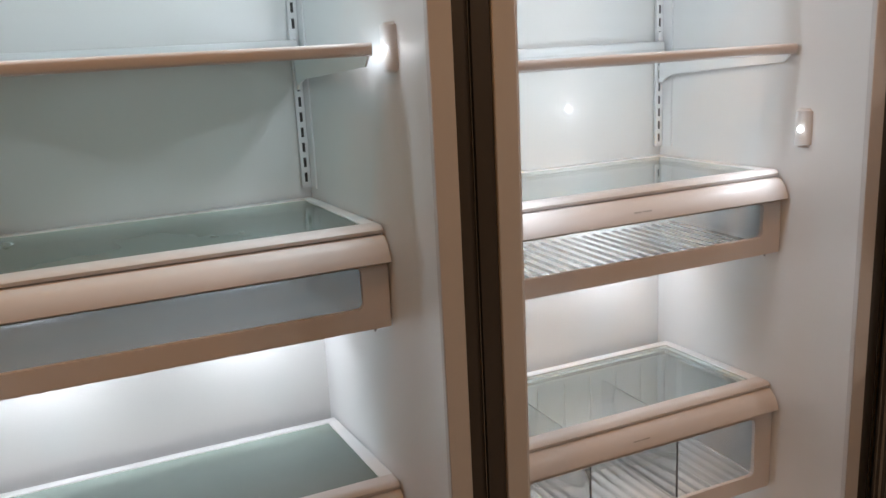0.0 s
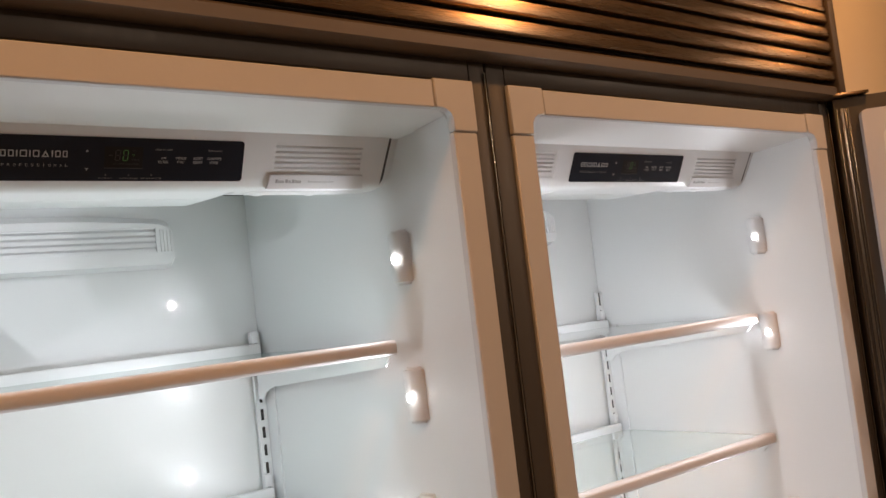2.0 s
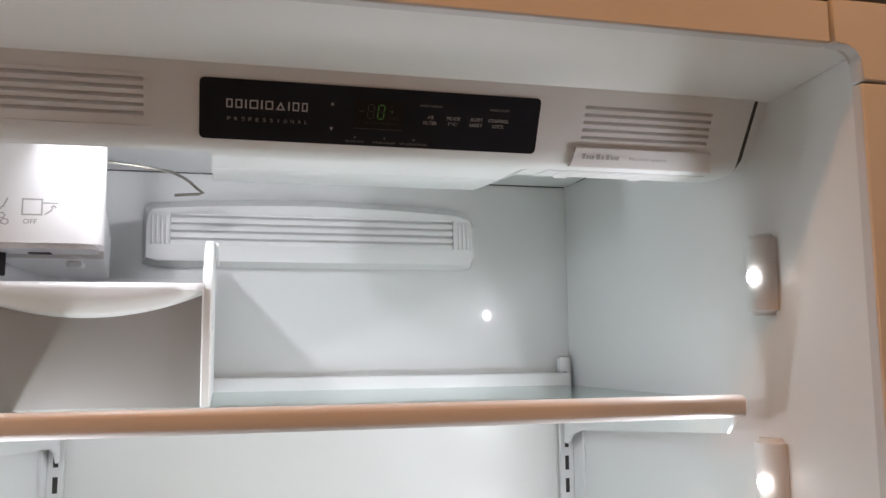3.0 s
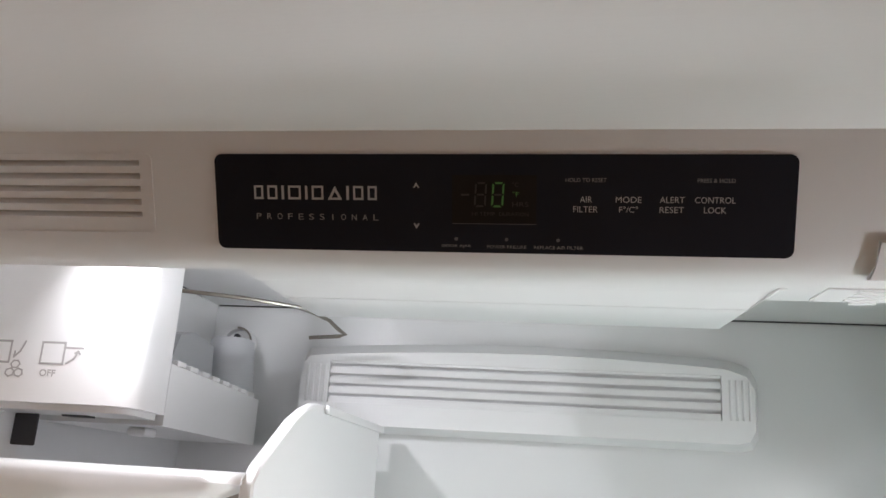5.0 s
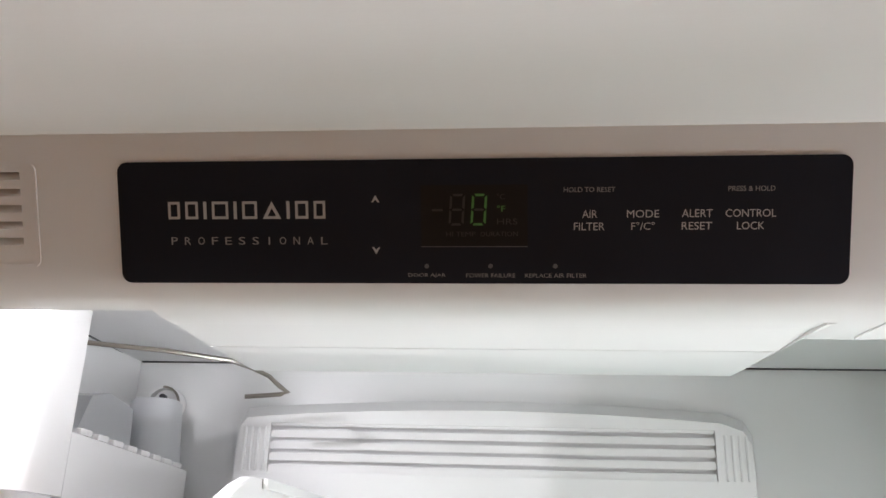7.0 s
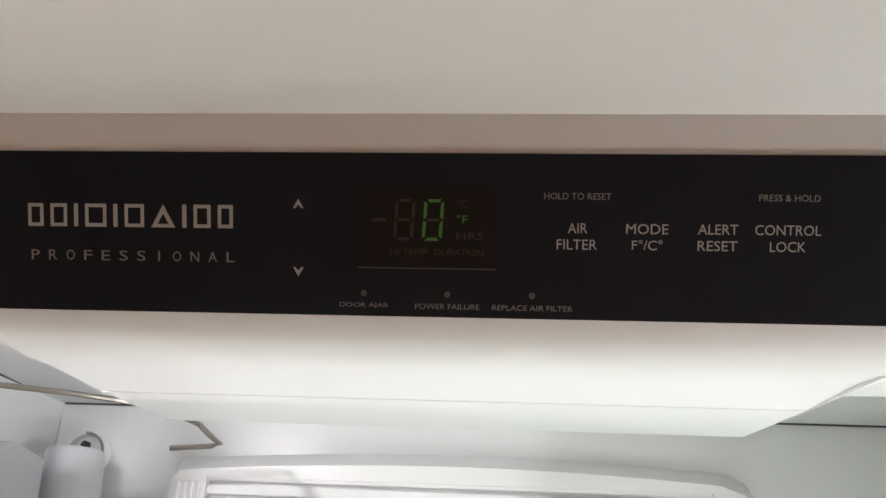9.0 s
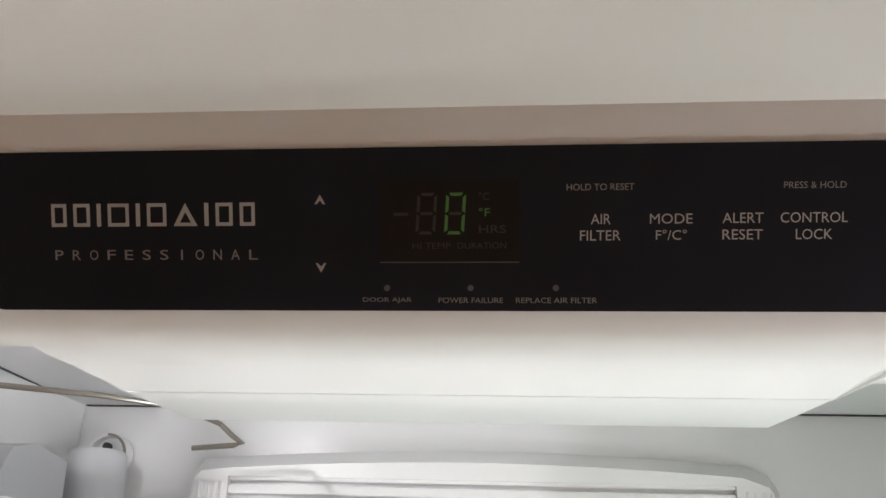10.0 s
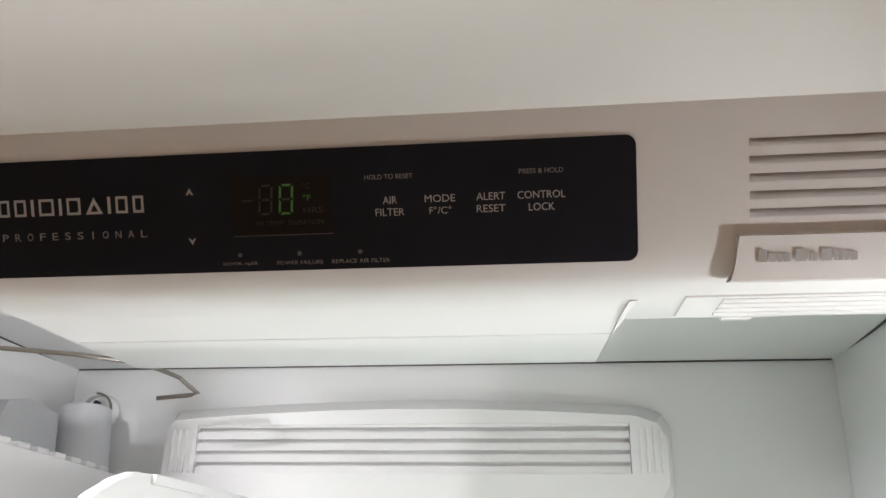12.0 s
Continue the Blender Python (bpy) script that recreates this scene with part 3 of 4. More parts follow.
        shape("indicator_dot", bm, FACE, DOT, p, 0.0010)
    bm = bmesh.new()
    flat(bm, [(-0.0284, 0.0112), (0.0124, 0.0112), (0.0124, 0.0346), (-0.0284, 0.0346)])
    d = shape("display_window", bm, FACE, WINDOW, p, 0.00078, "dark brown display window")
    bm = bmesh.new()
    flat(bm, [(-0.0284, 0.0347), (0.0124, 0.0347), (0.0124, 0.0350), (-0.0284, 0.0350)])
    shape("display_edge", bm, FACE, DOT, p, 0.0010)

    def digit(x0, lit):
        w, top, foot, lean, t = 0.0058, 0.0146, 0.0267, 0.0008, 0.0009
        mid = (top + foot) / 2
        def q(x, v):
            return (x0 + x + lean * (foot - v) / (foot - top), v)
        bars = {"top": [q(t, top), q(w - t, top), q(w - 1.6 * t, top + t), q(1.6 * t, top + t)],
                "foot": [q(1.6 * t, foot - t), q(w - 1.6 * t, foot - t), q(w - t, foot), q(t, foot)],
                "mid": [q(t, mid), q(1.6 * t, mid - t / 2), q(w - 1.6 * t, mid - t / 2), q(w - t, mid), q(w - 1.6 * t, mid + t / 2), q(1.6 * t, mid + t / 2)],
                "ul": [q(0, top + 0.7 * t), q(t, top + 1.4 * t), q(t, mid - 0.8 * t), q(0, mid - 0.2 * t)],
                "ur": [q(w, top + 0.7 * t), q(w - t, top + 1.4 * t), q(w - t, mid - 0.8 * t), q(w, mid - 0.2 * t)],
                "ll": [q(0, foot - 0.7 * t), q(t, foot - 1.4 * t), q(t, mid + 0.8 * t), q(0, mid + 0.2 * t)],
                "lr": [q(w, foot - 0.7 * t), q(w - t, foot - 1.4 * t), q(w - t, mid + 0.8 * t), q(w, mid + 0.2 * t)]}
        for key, pts in bars.items():
            bm = bmesh.new()
            flat(bm, pts)
            shape("display_segment", bm, FACE, SEGON if key in lit else SEGOFF, p, 0.0011)
    digit(-0.0178, ())
    digit(-0.0094, ("top", "foot", "ul", "ur", "ll", "lr"))
    bm = bmesh.new()
    flat(bm, [(-0.0241, 0.0203), (-0.0199, 0.0203), (-0.0199, 0.0212), (-0.0241, 0.0212)])
    shape("display_segment", bm, FACE, SEGOFF, p, 0.0011)
    # grey print on the filter flap
    unit = p.parent
    flap_face = FACE @ Matrix.Translation((0, 0, 0.0026))
    flap = [c for c in unit.children if c.name.startswith("filter_flap")][0]
    x = 0.1745
    for k, q in enumerate((0.0036, 0.0030, 0.0022, 0.0032, 0.0046, 0.0012, 0.0022, 0.0044, 0.0012, 0.0022, 0.0022, 0.0032)):
        if k in (4, 7):
            x += 0.0012
        bm = bmesh.new()
        flat(bm, [(x, 0.0462 if k in (0, 4, 7, 8) else 0.0476), (x + q * 0.8, 0.0462 if k in (0, 4, 7, 8) else 0.0476), (x + q * 0.8, 0.0508), (x, 0.0508)])
        shape("print_bar", bm, flap_face, INKGREY, flap, 0.0003)
        x += q
    lettering("printed_word", "filtration system", 0.2190, 0.2560, 0.0474, 0.0512, flap_face, INKGREY, flap)


freezer, panel_a = appliance(XA, "freezer_column", "white-lined freezer column with dark steel frame, door open", ((0.352, 0.3875, 0.4185), (0.3440, 0.3804, 0.4080)))
fridge, panel_b = appliance(XB, "refrigerator_column", "white-lined refrigerator column with dark steel frame, door open", ((0.3600, 0.3968, 0.4290), (0.352, 0.3875, 0.4185)))
print_panel(panel_a), print_panel(panel_b)
# the freezer's left lamp (side -1) is unseen, added to light that side
for z, side, share in ((1.605, 1, 0.66), (1.424, 1, 1.25), (1.260, 1, 1.3), (1.424, -1, 0.95)):
    led_lamp(freezer, z, side, share * LED_WATTS)
for z in (1.603, 1.420, 1.070):
    led_lamp(fridge, z, 1, 0.72 * LED_WATTS), led_lamp(fridge, z, -1, 0.74 * LED_WATTS)


# ---- shelves ----
def shelf(xc, z, half, y0, label, clear=True):
    """A glass shelf on two tapered steel brackets: z is the top of its front trim."""
    s = thing("glass_shelf", (xc, 0, z), label, "shelf", "glass shelves")
    bm = bmesh.new()
    prism(bm, [(y0, -0.0055), (y0 + 0.0008, -0.0025), (y0 + 0.003, -0.0006), (y0 + 0.006, 0.0), (y0 + 0.017, 0.0), (y0 + 0.018, -0.002), (y0 + 0.018, -0.019), (y0 + 0.005, -0.019), (y0 + 0.0015, -0.0175), (y0, -0.0145)], -half, half)
    part("front_trim", bm, TRIM, s, "pale grey front trim", smooth=60)
    bm = bmesh.new()
    box(bm, -half + 0.004, half - 0.004, y0 + 0.0185, 0.525, -0.008, -0.004)
    g = part("glass_pane", bm, (MINTGLASS if clear else GLASS) if xc < 0 else PALEGLASS, s, "greenish glass pane", smooth=0)
    g.visible_shadow = not clear
    boxed("back_rim", (-0.306, 0.306, 0.5255, 0.540, -0.010, 0.012), PAINTEDSTRIP, s, 0.003)
    for q in (-1, 1):
        bm = bmesh.new()
        prism(bm, [(y0 + 0.012, -0.020), (y0 + 0.025, -0.034), (0.488, -0.058), (0.515, -0.066), (0.528, -0.078), (0.540, -0.078), (0.540, -0.0085), (y0 + 0.019, -0.0085)], q * (half - 0.004), q * (half - 0.001))
        for v in bm.verts:
            v.co.x = q * (abs(v.co.x) - (half - 0.306) * (v.co.y - y0) / (0.54 - y0))
        part("bracket", bm, PAINTEDSTRIP, s, "white steel bracket", smooth=0)
        boxed("hook", (q * 0.296, q * 0.308, 0.535, 0.5445, 0.0125, 0.032), PAINTEDSTRIP, s, 0.002)
    return s


shelf(XA, 1.499, 0.310, 0.145, "greenish glass freezer shelf with pale trim, carrying the ice bin", True)
shelf(XA, 1.268, 0.310, 0.145, "greenish glass freezer shelf with pale trim, empty", False)
shelf(XB, 1.456, 0.322, 0.168, "greenish glass refrigerator shelf with pale trim, empty")
shelf(XB, 1.228, 0.330, 0.172, "greenish glass refrigerator shelf with pale trim, empty")


# ---- drawers under glass lids ----
def drawer_set(xc, z, drop, plastic, label, lid_label, depth, window, dividers=()):
    """A glass lid whose top is at z, and the drawer hung below it, drop deep."""
    lid = thing("glass_cover_shelf", (xc, 0, z), lid_label, "shelf", "glass drawer lids")
    back = depth
    bm = bmesh.new()
    prism(bm, [(0.207, -0.012), (0.205, -0.006), (0.210, -0.0005), (0.220, 0.0008), (0.240, 0.0), (0.240, -0.012)], -0.330, 0.330)
    part("front_trim", bm, TRIM, lid, smooth=60)
    boxed("back_trim", (-0.315, 0.315, back - 0.02, back, -0.012, 0.0), PAINTEDSTRIP, lid, 0.002)
    for q in (-1, 1):
        bm = bmesh.new()
        prism(bm, [(q * 0.330, 0.2405), (q * 0.306, 0.2405), (q * 0.296, back - 0.0205), (q * 0.315, back - 0.0205)], -0.012, 0.0, "z")
        part("side_trim", bm, PAINTEDSTRIP, lid)
    bm = bmesh.new()
    prism(bm, [(-0.3055, 0.241), (0.3055, 0.241), (0.2955, back - 0.021), (-0.2955, back - 0.021)], -0.006, -0.002, "z")
    g = part("glass_pane", bm, LIDGLASS if xc < 0 else PALEGLASS, lid, "glass pane", smooth=0)
    g.visible_shadow = False
    for q in (-1, 1):
        bm = bmesh.new()
        prism(bm, [(q * 0.3050, 0.2415), (q * 0.2940, 0.2415), (q * 0.2845, back - 0.0325), (q * 0.2950, back - 0.0215)], -0.0205, -0.0125, "z")
        part("inner_lip", bm, LIPSHADE, lid, "grey lip under the glass, darkened for shade")
    bm = bmesh.new()
    prism(bm, [(-0.2945, back - 0.0215), (0.2945, back - 0.0215), (0.2840, back - 0.0325), (-0.2840, back - 0.0325)], -0.0205, -0.0125, "z")
    part("inner_lip", bm, LIPSHADE, lid, "grey lip under the glass, darkened for shade")
    d = thing("drawer", (xc, 0, z - drop), label, "drawer", "sliding drawers")
    top = drop - 0.0145
    bm = bmesh.new()
    nose = [(0.232, top), (0.210, top), (0.200, top - 0.003), (0.189, top - 0.014), (0.1805, top - 0.032), (0.1795, top - 0.039), (0.183, top - 0.041), (0.194, top - 0.040), (0.198, top - 0.046), (0.204, top - 0.046), (0.232, top - 0.010)]
    prism(bm, nose, -0.331, 0.331)
    part("handle_rail", bm, TRIM, d, "pale grey rounded handle rail", smooth=60)
    w0, w1 = window
    bm = bmesh.new()
    outer = rounded(-0.331, 0.331, 0.0, top - 0.0465, 0.004, 4)
    inner = rounded(-0.286, 0.286, w0, w1, 0.010, 4)
    ring(bm, outer, inner, 0.197, 0.206)
    part("front_frame", bm, TRIM, d, smooth=20)
    boxed("window_pane", (-0.290, 0.290, 0.2065, 0.2095, w0 - 0.004, w1 + 0.004), plastic, d, 0, "see-through front window").visible_shadow = False
    # tub
    tub = bmesh.new()
    box(tub, -0.325, -0.322, 0.21, back - 0.03, 0.012, top - 0.012)
    box(tub, 0.322, 0.325, 0.21, back - 0.03, 0.012, top - 0.012)
    box(tub, -0.322, 0.322, back - 0.033, back - 0.03, 0.012, top - 0.012)
    box(tub, -0.325, 0.325, 0.2105, back - 0.03, 0.006, 0.011)
    t = part("tub", tub, TUBWHITE if plastic is FROST else plastic, d, "milky white plastic tub" if plastic is FROST else "see-through plastic tub", smooth=0)
    t.visible_shadow = False
    for k in range(24 if plastic is CLEAR else 0):
        x = -0.31 + 0.62 * k / 23
        bm = bmesh.new()
        prism(bm, [(x - 0.006, 0.0112), (x - 0.002, 0.016), (x + 0.002, 0.016), (x + 0.006, 0.0112)], 0.225, back - 0.045, "y")
        part("floor_rib", bm, plastic, t, smooth=60).visible_shadow = False
    if dividers:
        for k in range(9):
            x = -0.28 + 0.07 * k
            boxed("back_rib", (x - 0.0015, x + 0.0015, back - 0.037, back - 0.0335, 0.06, top - 0.02), plastic, t, 0.0006)
    if plastic is CLEAR:
        for x0, x1 in ((-0.035, -0.019), (-0.0165, 0.004)):
            bm = bmesh.new()
            box(bm, x0, x1, -0.0012, 0.0012, 0, 0.0002)
            bm.transform(Matrix.Translation((0, 0.1843, top - 0.0225)) @ pose(0, 0, 0, 65, 0, 0))
            part("print_bar", bm, INKGREY, d)
    bm = bmesh.new()
    disc(bm, (0.308, 0.212, -0.004), (0, 0, 1), 0.002, 0.010, 10)
    part("stop_pin", bm, INKGREY, d)
    for x in dividers:
        boxed("divider", (x - 0.0015, x + 0.0015, 0.222, back - 0.04, 0.017, top - 0.03), CLEAR, d, 0.0005, "clear divider").visible_shadow = False
        boxed("divider_edge", (x - 0.0014, x + 0.0014, 0.2185, 0.2215, 0.02, top - 0.05), BLACKMETAL, d, 0.001, "dark divider edge")
    return lid, d


drawer_set(XA, 0.985, 0.165, FROST, "wide frosted freezer drawer with pale rounded rail", "greenish glass lid over the freezer drawer", 0.55, (0.036, 0.104))
drawer_set(XB, 0.985, 0.165, CLEAR, "wide clear crisper drawer with ribbed floor, empty", "clear glass lid over the crisper drawer", 0.55, (0.036, 0.104))
drawer_set(XA, 0.537, 0.235, FROST, "deep frosted freezer drawer with pale rounded rail", "greenish glass lid over the deep freezer drawer", 0.52, (0.035, 0.165))
drawer_set(XB, 0.537, 0.235, CLEAR, "deep clear crisper drawer with dividers, empty", "clear glass lid over the deep crisper drawer", 0.52, (0.035, 0.165), (-0.11, 0.101))


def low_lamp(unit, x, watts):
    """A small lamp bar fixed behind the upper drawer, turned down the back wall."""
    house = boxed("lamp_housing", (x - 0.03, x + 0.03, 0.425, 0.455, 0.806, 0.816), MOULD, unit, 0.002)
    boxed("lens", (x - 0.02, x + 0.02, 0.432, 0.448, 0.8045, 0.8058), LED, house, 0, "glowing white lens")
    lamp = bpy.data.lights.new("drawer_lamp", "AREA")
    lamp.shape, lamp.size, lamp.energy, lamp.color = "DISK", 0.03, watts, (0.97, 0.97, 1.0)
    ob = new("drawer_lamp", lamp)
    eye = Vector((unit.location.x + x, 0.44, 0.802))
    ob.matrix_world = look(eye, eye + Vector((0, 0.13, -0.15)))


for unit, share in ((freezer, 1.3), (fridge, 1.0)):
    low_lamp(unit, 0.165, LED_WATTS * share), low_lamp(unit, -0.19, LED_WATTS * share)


# ---- ice maker and bin ----
im = thing("ice_maker", (XA, 0, 0), "white plastic ice maker hung under the freezer ceiling", "ice maker")
bm = bmesh.new()
prism(bm, [(-0.3335, 0.250), (-0.246, 0.250), (-0.238, 0.2515), (-0.232, 0.256), (-0.229, 0.264), (-0.2335, 0.305), (-0.3320, 0.305)], 1.6285, 1.7340, "z")
bmesh.ops.bevel(bm, geom=[e for e in bm.edges if all(v.co.z < 1.64 for v in e.verts)], offset=0.004, segments=2, affect="EDGES")
part("front_cover", bm, MOULD, im, "white cover with grey printed icons", smooth=50)
boxed("hanger", (-0.232, -0.226, 0.268, 0.295, 1.7342, 1.759), MOULD, im, 0.001)
bm = bmesh.new()
prism(bm, [(-0.325, 0.3055), (-0.2335, 0.3055), (-0.256, 0.532), (-0.325, 0.532)], 1.6255, 1.6665, "z")
part("ice_mould", bm, MOULD, im, "white toothed ice tray")
for k in range(8):
    y = 0.318 + 0.026 * k
    x = -0.2335 - 0.0993 * (y - 0.3055)
    boxed("tooth", (x - 0.008, x - 0.0004, y, y + 0.014, 1.6667, 1.6705), MOULD, im, 0.001)
boxed("underside_bracket", (-0.328, -0.311, 0.288, 0.290, 1.608, 1.6283), BLACKMETAL, im, 0.001, "dark metal bracket")
boxed("motor_box", (-0.269, -0.255, 0.325, 0.343, 1.6195, 1.6254), MOULD, im, 0.002)
boxed("vent_slot", (-0.293, -0.275, 0.285, 0.294, 1.6274, 1.6289), BLACKMETAL, im)
bm = bmesh.new()
circle = [(-0.287 + 0.0150 * math.cos(q), 1.7205 + 0.0150 * math.sin(q)) for q in [2 * math.pi * k / 28 for k in range(28)]]
ring(bm, circle, [(-0.287 + (x + 0.287) * 0.86, 1.7205 + (z - 1.7205) * 0.86) for x, z in circle], 0.540, 0.552)
part("fill_cup", bm, MOULD, im, "white water fill cup")
bm = bmesh.new()
disc(bm, (-0.287, 0.549, 1.7205), (0, 1, 0), 0.0126, 0.004, 28)
part("cup_plate", bm, MOULD, im)
bm = bmesh.new()
arc = [radians(q) for q in range(-15, 96, 12)]
prism(bm, [(-0.287 + 0.0148 * math.cos(q), 1.7205 + 0.0148 * math.sin(q)) for q in arc] + [(-0.287 + 0.0130 * math.cos(q), 1.7205 + 0.0130 * math.sin(q)) for q in reversed(arc)], 0.5385, 0.5395, "y")
part("cup_gap", bm, WIRE, im)
bm = bmesh.new()
disc(bm, (-0.289, 0.544, 1.7262), (0, 1, 0), 0.0030, 0.004, 12)
part("cup_mouth", bm, BLACKMETAL, im)
bm = bmesh.new()
bmesh.ops.create_cone(bm, cap_ends=True, segments=28, radius1=0.0235, radius2=0.0195, depth=0.0515, matrix=Matrix.Translation((-0.280, 0.5135, 1.6928)))
bmesh.ops.bevel(bm, geom=[e for e in bm.edges if all(v.co.z > 1.69 for v in e.verts)], offset=0.002, segments=2, affect="EDGES")
part("fill_neck", bm, MILKY, im, "milky grey fill neck")
bm = bmesh.new()
prism(bm, [(0.395, 1.667), (0.415, 1.705), (0.440, 1.711), (0.480, 1.706), (0.484, 1.667)], -0.327, -0.283)
part("drip_guard", bm, MILKY, im)
bm = bmesh.new()
tube(bm, [(-0.256, 0.345, 1.7255), (-0.215, 0.372, 1.7268), (-0.182, 0.397, 1.7265), (-0.172, 0.412, 1.7245), (-0.165, 0.428, 1.7225), (-0.158, 0.43, 1.7165), (-0.151, 0.43, 1.7115), (-0.156, 0.43, 1.7105), (-0.181, 0.43, 1.7085)], 0.0016)
part("shut_off_arm", bm, WIRE, im, "bent grey wire shut-off arm")
cover_face = Matrix.Translation((0, 0.2502, 0)) @ pose(0, 0, 0, 90, 0, 0)


def strokes(name, lines, w):
    bm = bmesh.new()
    for i, ((x0, z0), (x1, z1)) in enumerate(lines):
        d = Vector((x1 - x0, z1 - z0)).normalized() * (w / 2)
        n = Vector((-d.y, d.x))
        a, b = Vector((x0, z0)) - d, Vector((x1, z1)) + d
        bm.faces.new([bm.verts.new((p.x, 0.24985 - 0.00006 * i, p.y)) for p in (a + n, b + n, b - n, a - n)])
    return part(name, bm, INKGREY, im, smooth=0)


for x0 in (-0.3275, -0.2915):
    r = [(x0, 1.6690), (x0 + 0.0150, 1.6690), (x0 + 0.0150, 1.6560), (x0, 1.6560)]
    strokes("printed_icon", list(zip(r, r[1:] + r[:1])), 0.0013)
strokes("printed_icon", [((-0.2765, 1.6660), (-0.2645, 1.6660)), ((-0.2740, 1.6565), (-0.2695, 1.6595)), ((-0.2695, 1.6595), (-0.2672, 1.6640)), ((-0.2672, 1.6640), (-0.2690, 1.6630)), ((-0.2672, 1.6640), (-0.2658, 1.6624))], 0.0012)
strokes("printed_icon", [((-0.3125, 1.6690), (-0.3125, 1.6560)), ((-0.3095, 1.6595), (-0.3058, 1.6630)), ((-0.3058, 1.6630), (-0.3032, 1.6690)), ((-0.3095, 1.6595), (-0.3092, 1.6625))], 0.0012)
for a in range(3):
    q = radians(90 + 120 * a)
    cx, cz = -0.3075 + 0.0034 * math.cos(q), 1.6515 + 0.0034 * math.sin(q)
    pts = [(cx + 0.0030 * math.cos(k), cz + 0.0025 * math.sin(k)) for k in [radians(60 * j + 20 * a) for j in range(6)]]
    strokes("printed_icon", list(zip(pts, pts[1:] + pts[:1])), 0.0009)
lettering("printed_word", "OFF", -0.2905, -0.2800, -1.6525, -1.6482, cover_face, INKGREY, im, 0.018)
lettering("printed_word", "ON", -0.3250, -0.3175, -1.6525, -1.6482, cover_face, INKGREY, im, 0.018)

# lamp tucked behind the housing, over the ice maker
tuck = boxed("lamp_housing", (-0.254, -0.210, 0.199, 0.225, 1.7560, 1.7606), MOULD, freezer, 0.001)
boxed("lens", (-0.248, -0.216, 0.203, 0.221, 1.7545, 1.7559), LED, tuck, 0, "glowing white lens")
tuck_lamp = bpy.data.lights.new("housing_lamp", "AREA")
tuck_lamp.shape, tuck_lamp.size, tuck_lamp.energy, tuck_lamp.color = "DISK", 0.011, LED_WATTS * 0.62, (0.87, 0.925, 1.0)
tuck_lamp.spread = radians(150)
tuck_ob = new("housing_lamp", tuck_lamp)
tuck_eye = Vector((XA - 0.232, 0.212, 1.7500))
tuck_ob.matrix_world = look(tuck_eye, tuck_eye + Vector((0.42, 0.50, -0.66)))


bn = thing("ice_bin", (XA, 0, 1.4955), "milky grey plastic ice bin standing on the glass shelf", "bin")
bm = bmesh.new()
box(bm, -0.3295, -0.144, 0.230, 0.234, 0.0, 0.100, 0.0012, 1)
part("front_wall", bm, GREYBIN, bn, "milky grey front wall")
bm = bmesh.new()
rows = []
for k in range(25):
    x = -0.3295 + 0.1855 * k / 24
    q = (x + 0.2368) / 0.0928
    foot = 0.0745 + 0.0195 * q * q
    rows.append([bm.verts.new(p) for p in ((x, 0.2325, 0.1025), (x, 0.2265, 0.1015), (x, 0.2235, 0.097), (x, 0.2255 + 0.002 * q * q, foot + 0.004), (x, 0.2300, foot))])
for a, b in zip(rows, rows[1:]):
    for k in range(4):
        bm.faces.new((a[k], b[k], b[k + 1], a[k + 1]))
lip = part("curved_lip", bm, MOULD, bn, "white bowed front lip", smooth=60)
sol = lip.modifiers.new("thickness", "SOLIDIFY")
sol.thickness, sol.offset = 0.002, 0
for s, x0, x1 in ((1, -0.1455, -0.1375), (-1, -0.3330, -0.3298)):
    bm = bmesh.new()
    prism(bm, [(0.226, 0.0), (0.226, 0.098), (0.236, 0.108), (0.288, 0.137), (0.306, 0.1455), (0.328, 0.1515), (0.345, 0.152), (0.520, 0.152), (0.520, 0.0)], x0, x1)
    bmesh.ops.bevel(bm, geom=bm.edges[:], offset=0.0012, segments=1, affect="EDGES")
    part("side_wall", bm, MOULD, bn, "white swept side wall", smooth=30)
boxed("back_wall", (-0.3296, -0.1436, 0.516, 0.520, 0.0, 0.13), MOULD, bn)
boxed("bin_floor", (-0.3296, -0.1436, 0.2345, 0.5155, 0.0, 0.004), MOULD, bn)
boxed("rim", (-0.1372, -0.1335, 0.345, 0.520, 0.146, 0.152), MOULD, bn, 0.001)


# ---- refrigerator door, swung wide open ----
door = thing("refrigerator_door", (0.858, -0.004, 0.0), "open steel refrigerator door with white inner liner and bins", "door")
door.rotation_euler = (0, 0, radians(-48))   # its width runs along +x of its own, its inside faces -y
bm = bmesh.new()
box(bm, -0.012, 0.80, 0.012, 0.075, 0.11, 1.836, 0.003)
part("door_shell", bm, STEELPAINT, door, "dark steel door shell")
for x0, x1 in ((-0.0085, -0.0060), (-0.0010, 0.0045), (0.0065, 0.0080), (0.0110, 0.0135)):
    boxed("edge_strip", (x0, x1, 0.0085, 0.0118, 0.13, 1.815), EDGESTEEL, door, 0.0008, "ribbed grey steel edge strip")
bm = bmesh.new()
ring(bm, rounded(0.030, 0.775, 0.15, 1.806, 0.010, 5), rounded(0.062, 0.743, 0.185, 1.772, 0.02, 5), -0.004, 0.0118)
part("door_gasket", bm, GASKET, door, smooth=30)
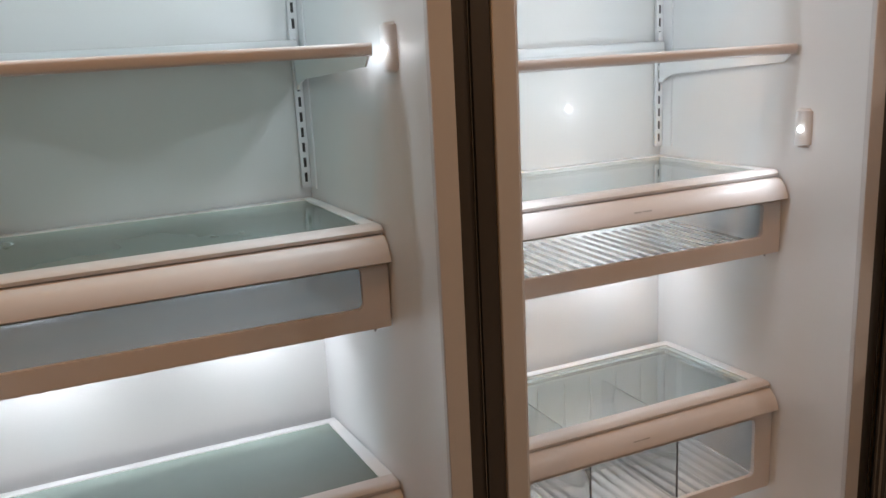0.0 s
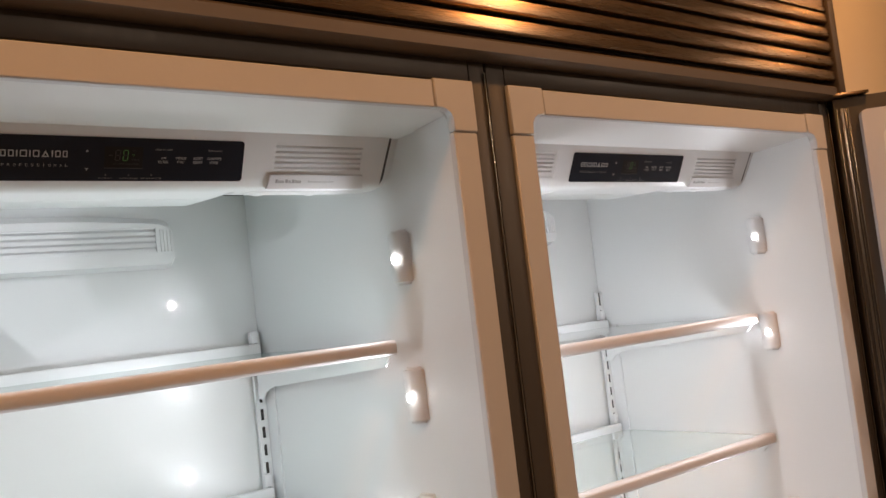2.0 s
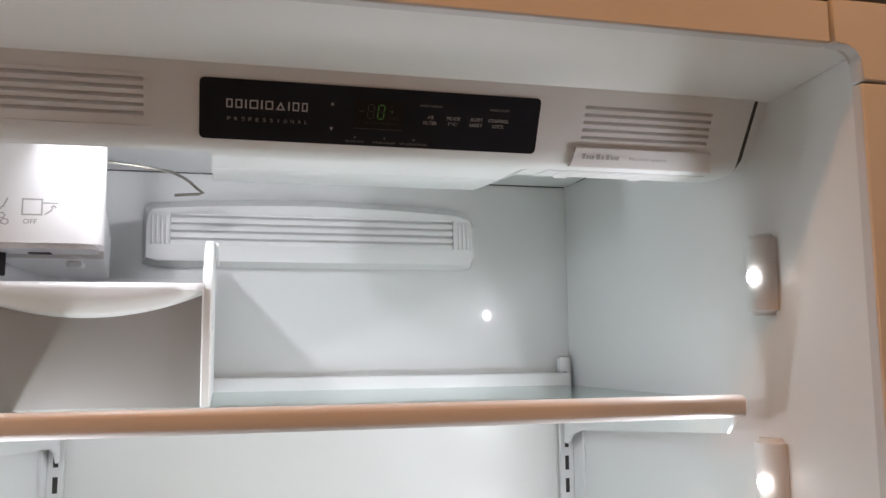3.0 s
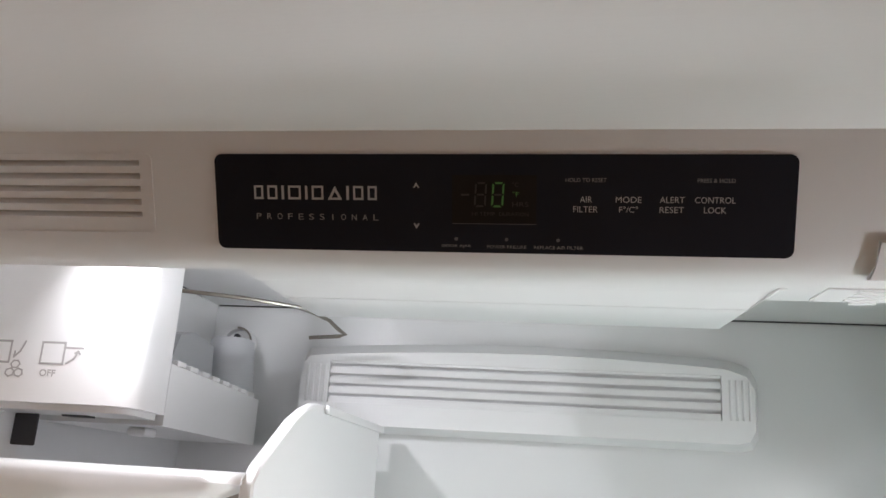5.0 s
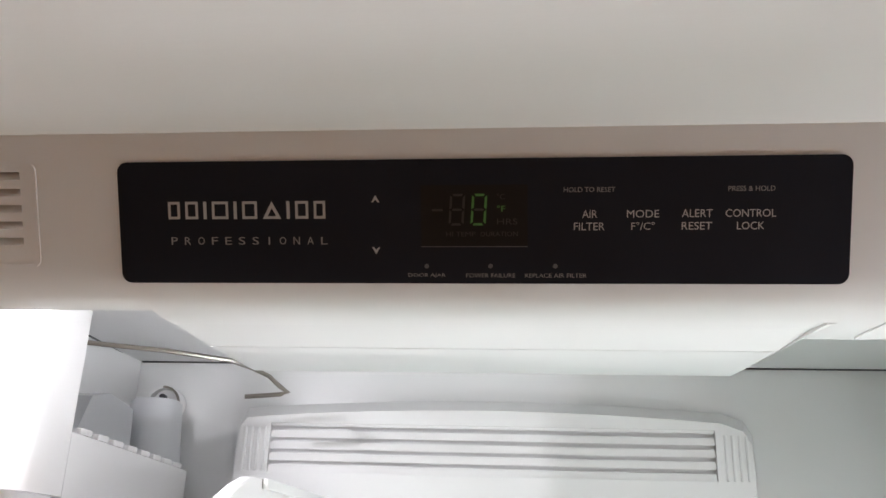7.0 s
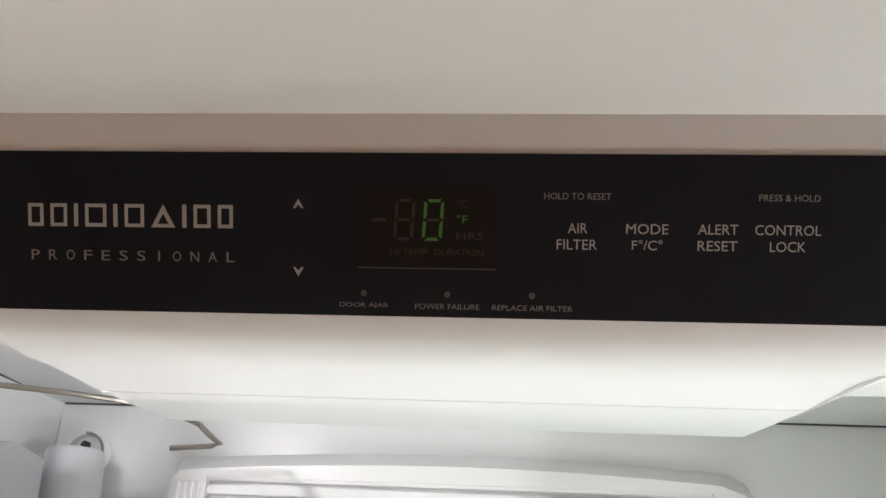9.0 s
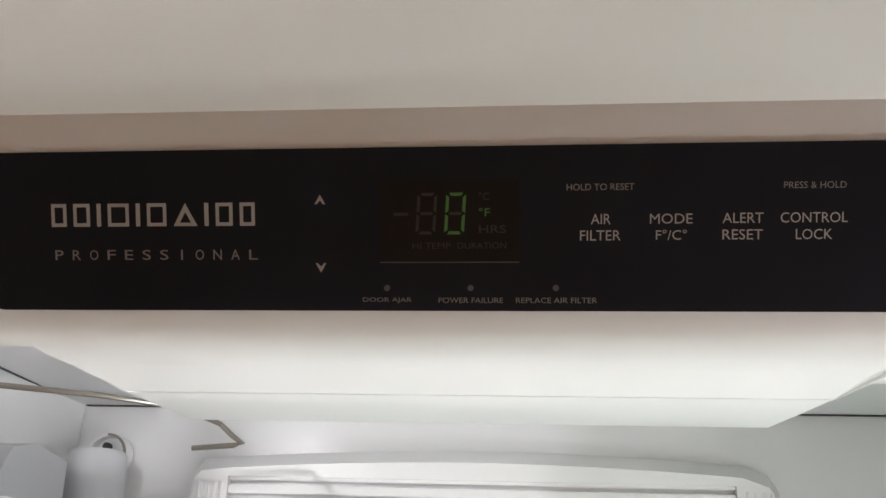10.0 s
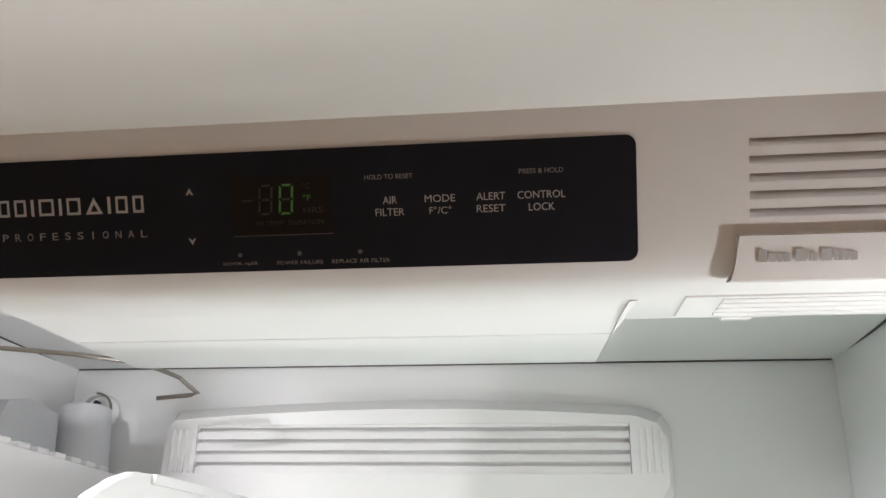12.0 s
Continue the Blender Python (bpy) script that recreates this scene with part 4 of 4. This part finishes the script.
bm = bmesh.new()
ring(bm, rounded(0.062, 0.743, 0.185, 1.772, 0.02, 5), rounded(0.086, 0.719, 0.21, 1.748, 0.03, 5), -0.001, 0.0110)
part("liner_border", bm, LINER, door, smooth=30)
bm = bmesh.new()
ring(bm, rounded(0.078, 0.727, 0.20, 1.756, 0.035, 5), rounded(0.104, 0.701, 0.23, 1.728, 0.028, 5), -0.032, -0.0012)
bmesh.ops.bevel(bm, geom=[e for e in bm.edges if all(v.co.y < -0.03 for v in e.verts)], offset=0.003, segments=2, affect="EDGES")
part("liner_ridge", bm, LINER, door, "white raised liner ridge", smooth=60)
boxed("liner_recess", (0.104, 0.701, 0.004, 0.0112, 0.23, 1.728), LINER, door)


def door_bin(z0, z1, deep, cap):
    b = boxed("bin_front", (0.150, 0.660, -deep, -deep + 0.004, z0 + 0.004, z1 - 0.03), DOORBIN, door, 0.001, "smoky see-through bin front")
    boxed("bin_rim", (0.150, 0.660, -deep - 0.002, -deep + 0.006, z0 - 0.004, z0 + 0.006), MOULD, b, 0.002)
    boxed("bin_floor", (0.110, 0.695, -deep + 0.004, 0.002, z0, z0 + 0.004), MOULD, b, 0.001)
    for s in (0, 1):
        x0 = 0.108 if s == 0 else 0.657
        bm = bmesh.new()
        prism(bm, [(0.002, z0 - 0.002), (-deep + 0.008, z0 - 0.004), (-deep - 0.003, z0 + 0.006), (-deep - 0.003, z1 - 0.02), (-deep + 0.012, z1 - 0.004), (0.002, z1)], x0, x0 + cap)
        bmesh.ops.bevel(bm, geom=bm.edges[:], offset=0.006, segments=3, affect="EDGES")
        part("end_cap", bm, MOULD, b, "white rounded end cap", smooth=60)


door_bin(1.553, 1.645, 0.078, 0.025)
door_bin(1.356, 1.447, 0.078, 0.025)
door_bin(1.135, 1.270, 0.104, 0.032)
door_bin(0.672, 0.800, 0.104, 0.032)
boxed("hinge_plate", (-0.085, 0.05, 0.0, 0.07, 1.8375, 1.8425), BRUSHED, door, 0.001, "steel top hinge plate")
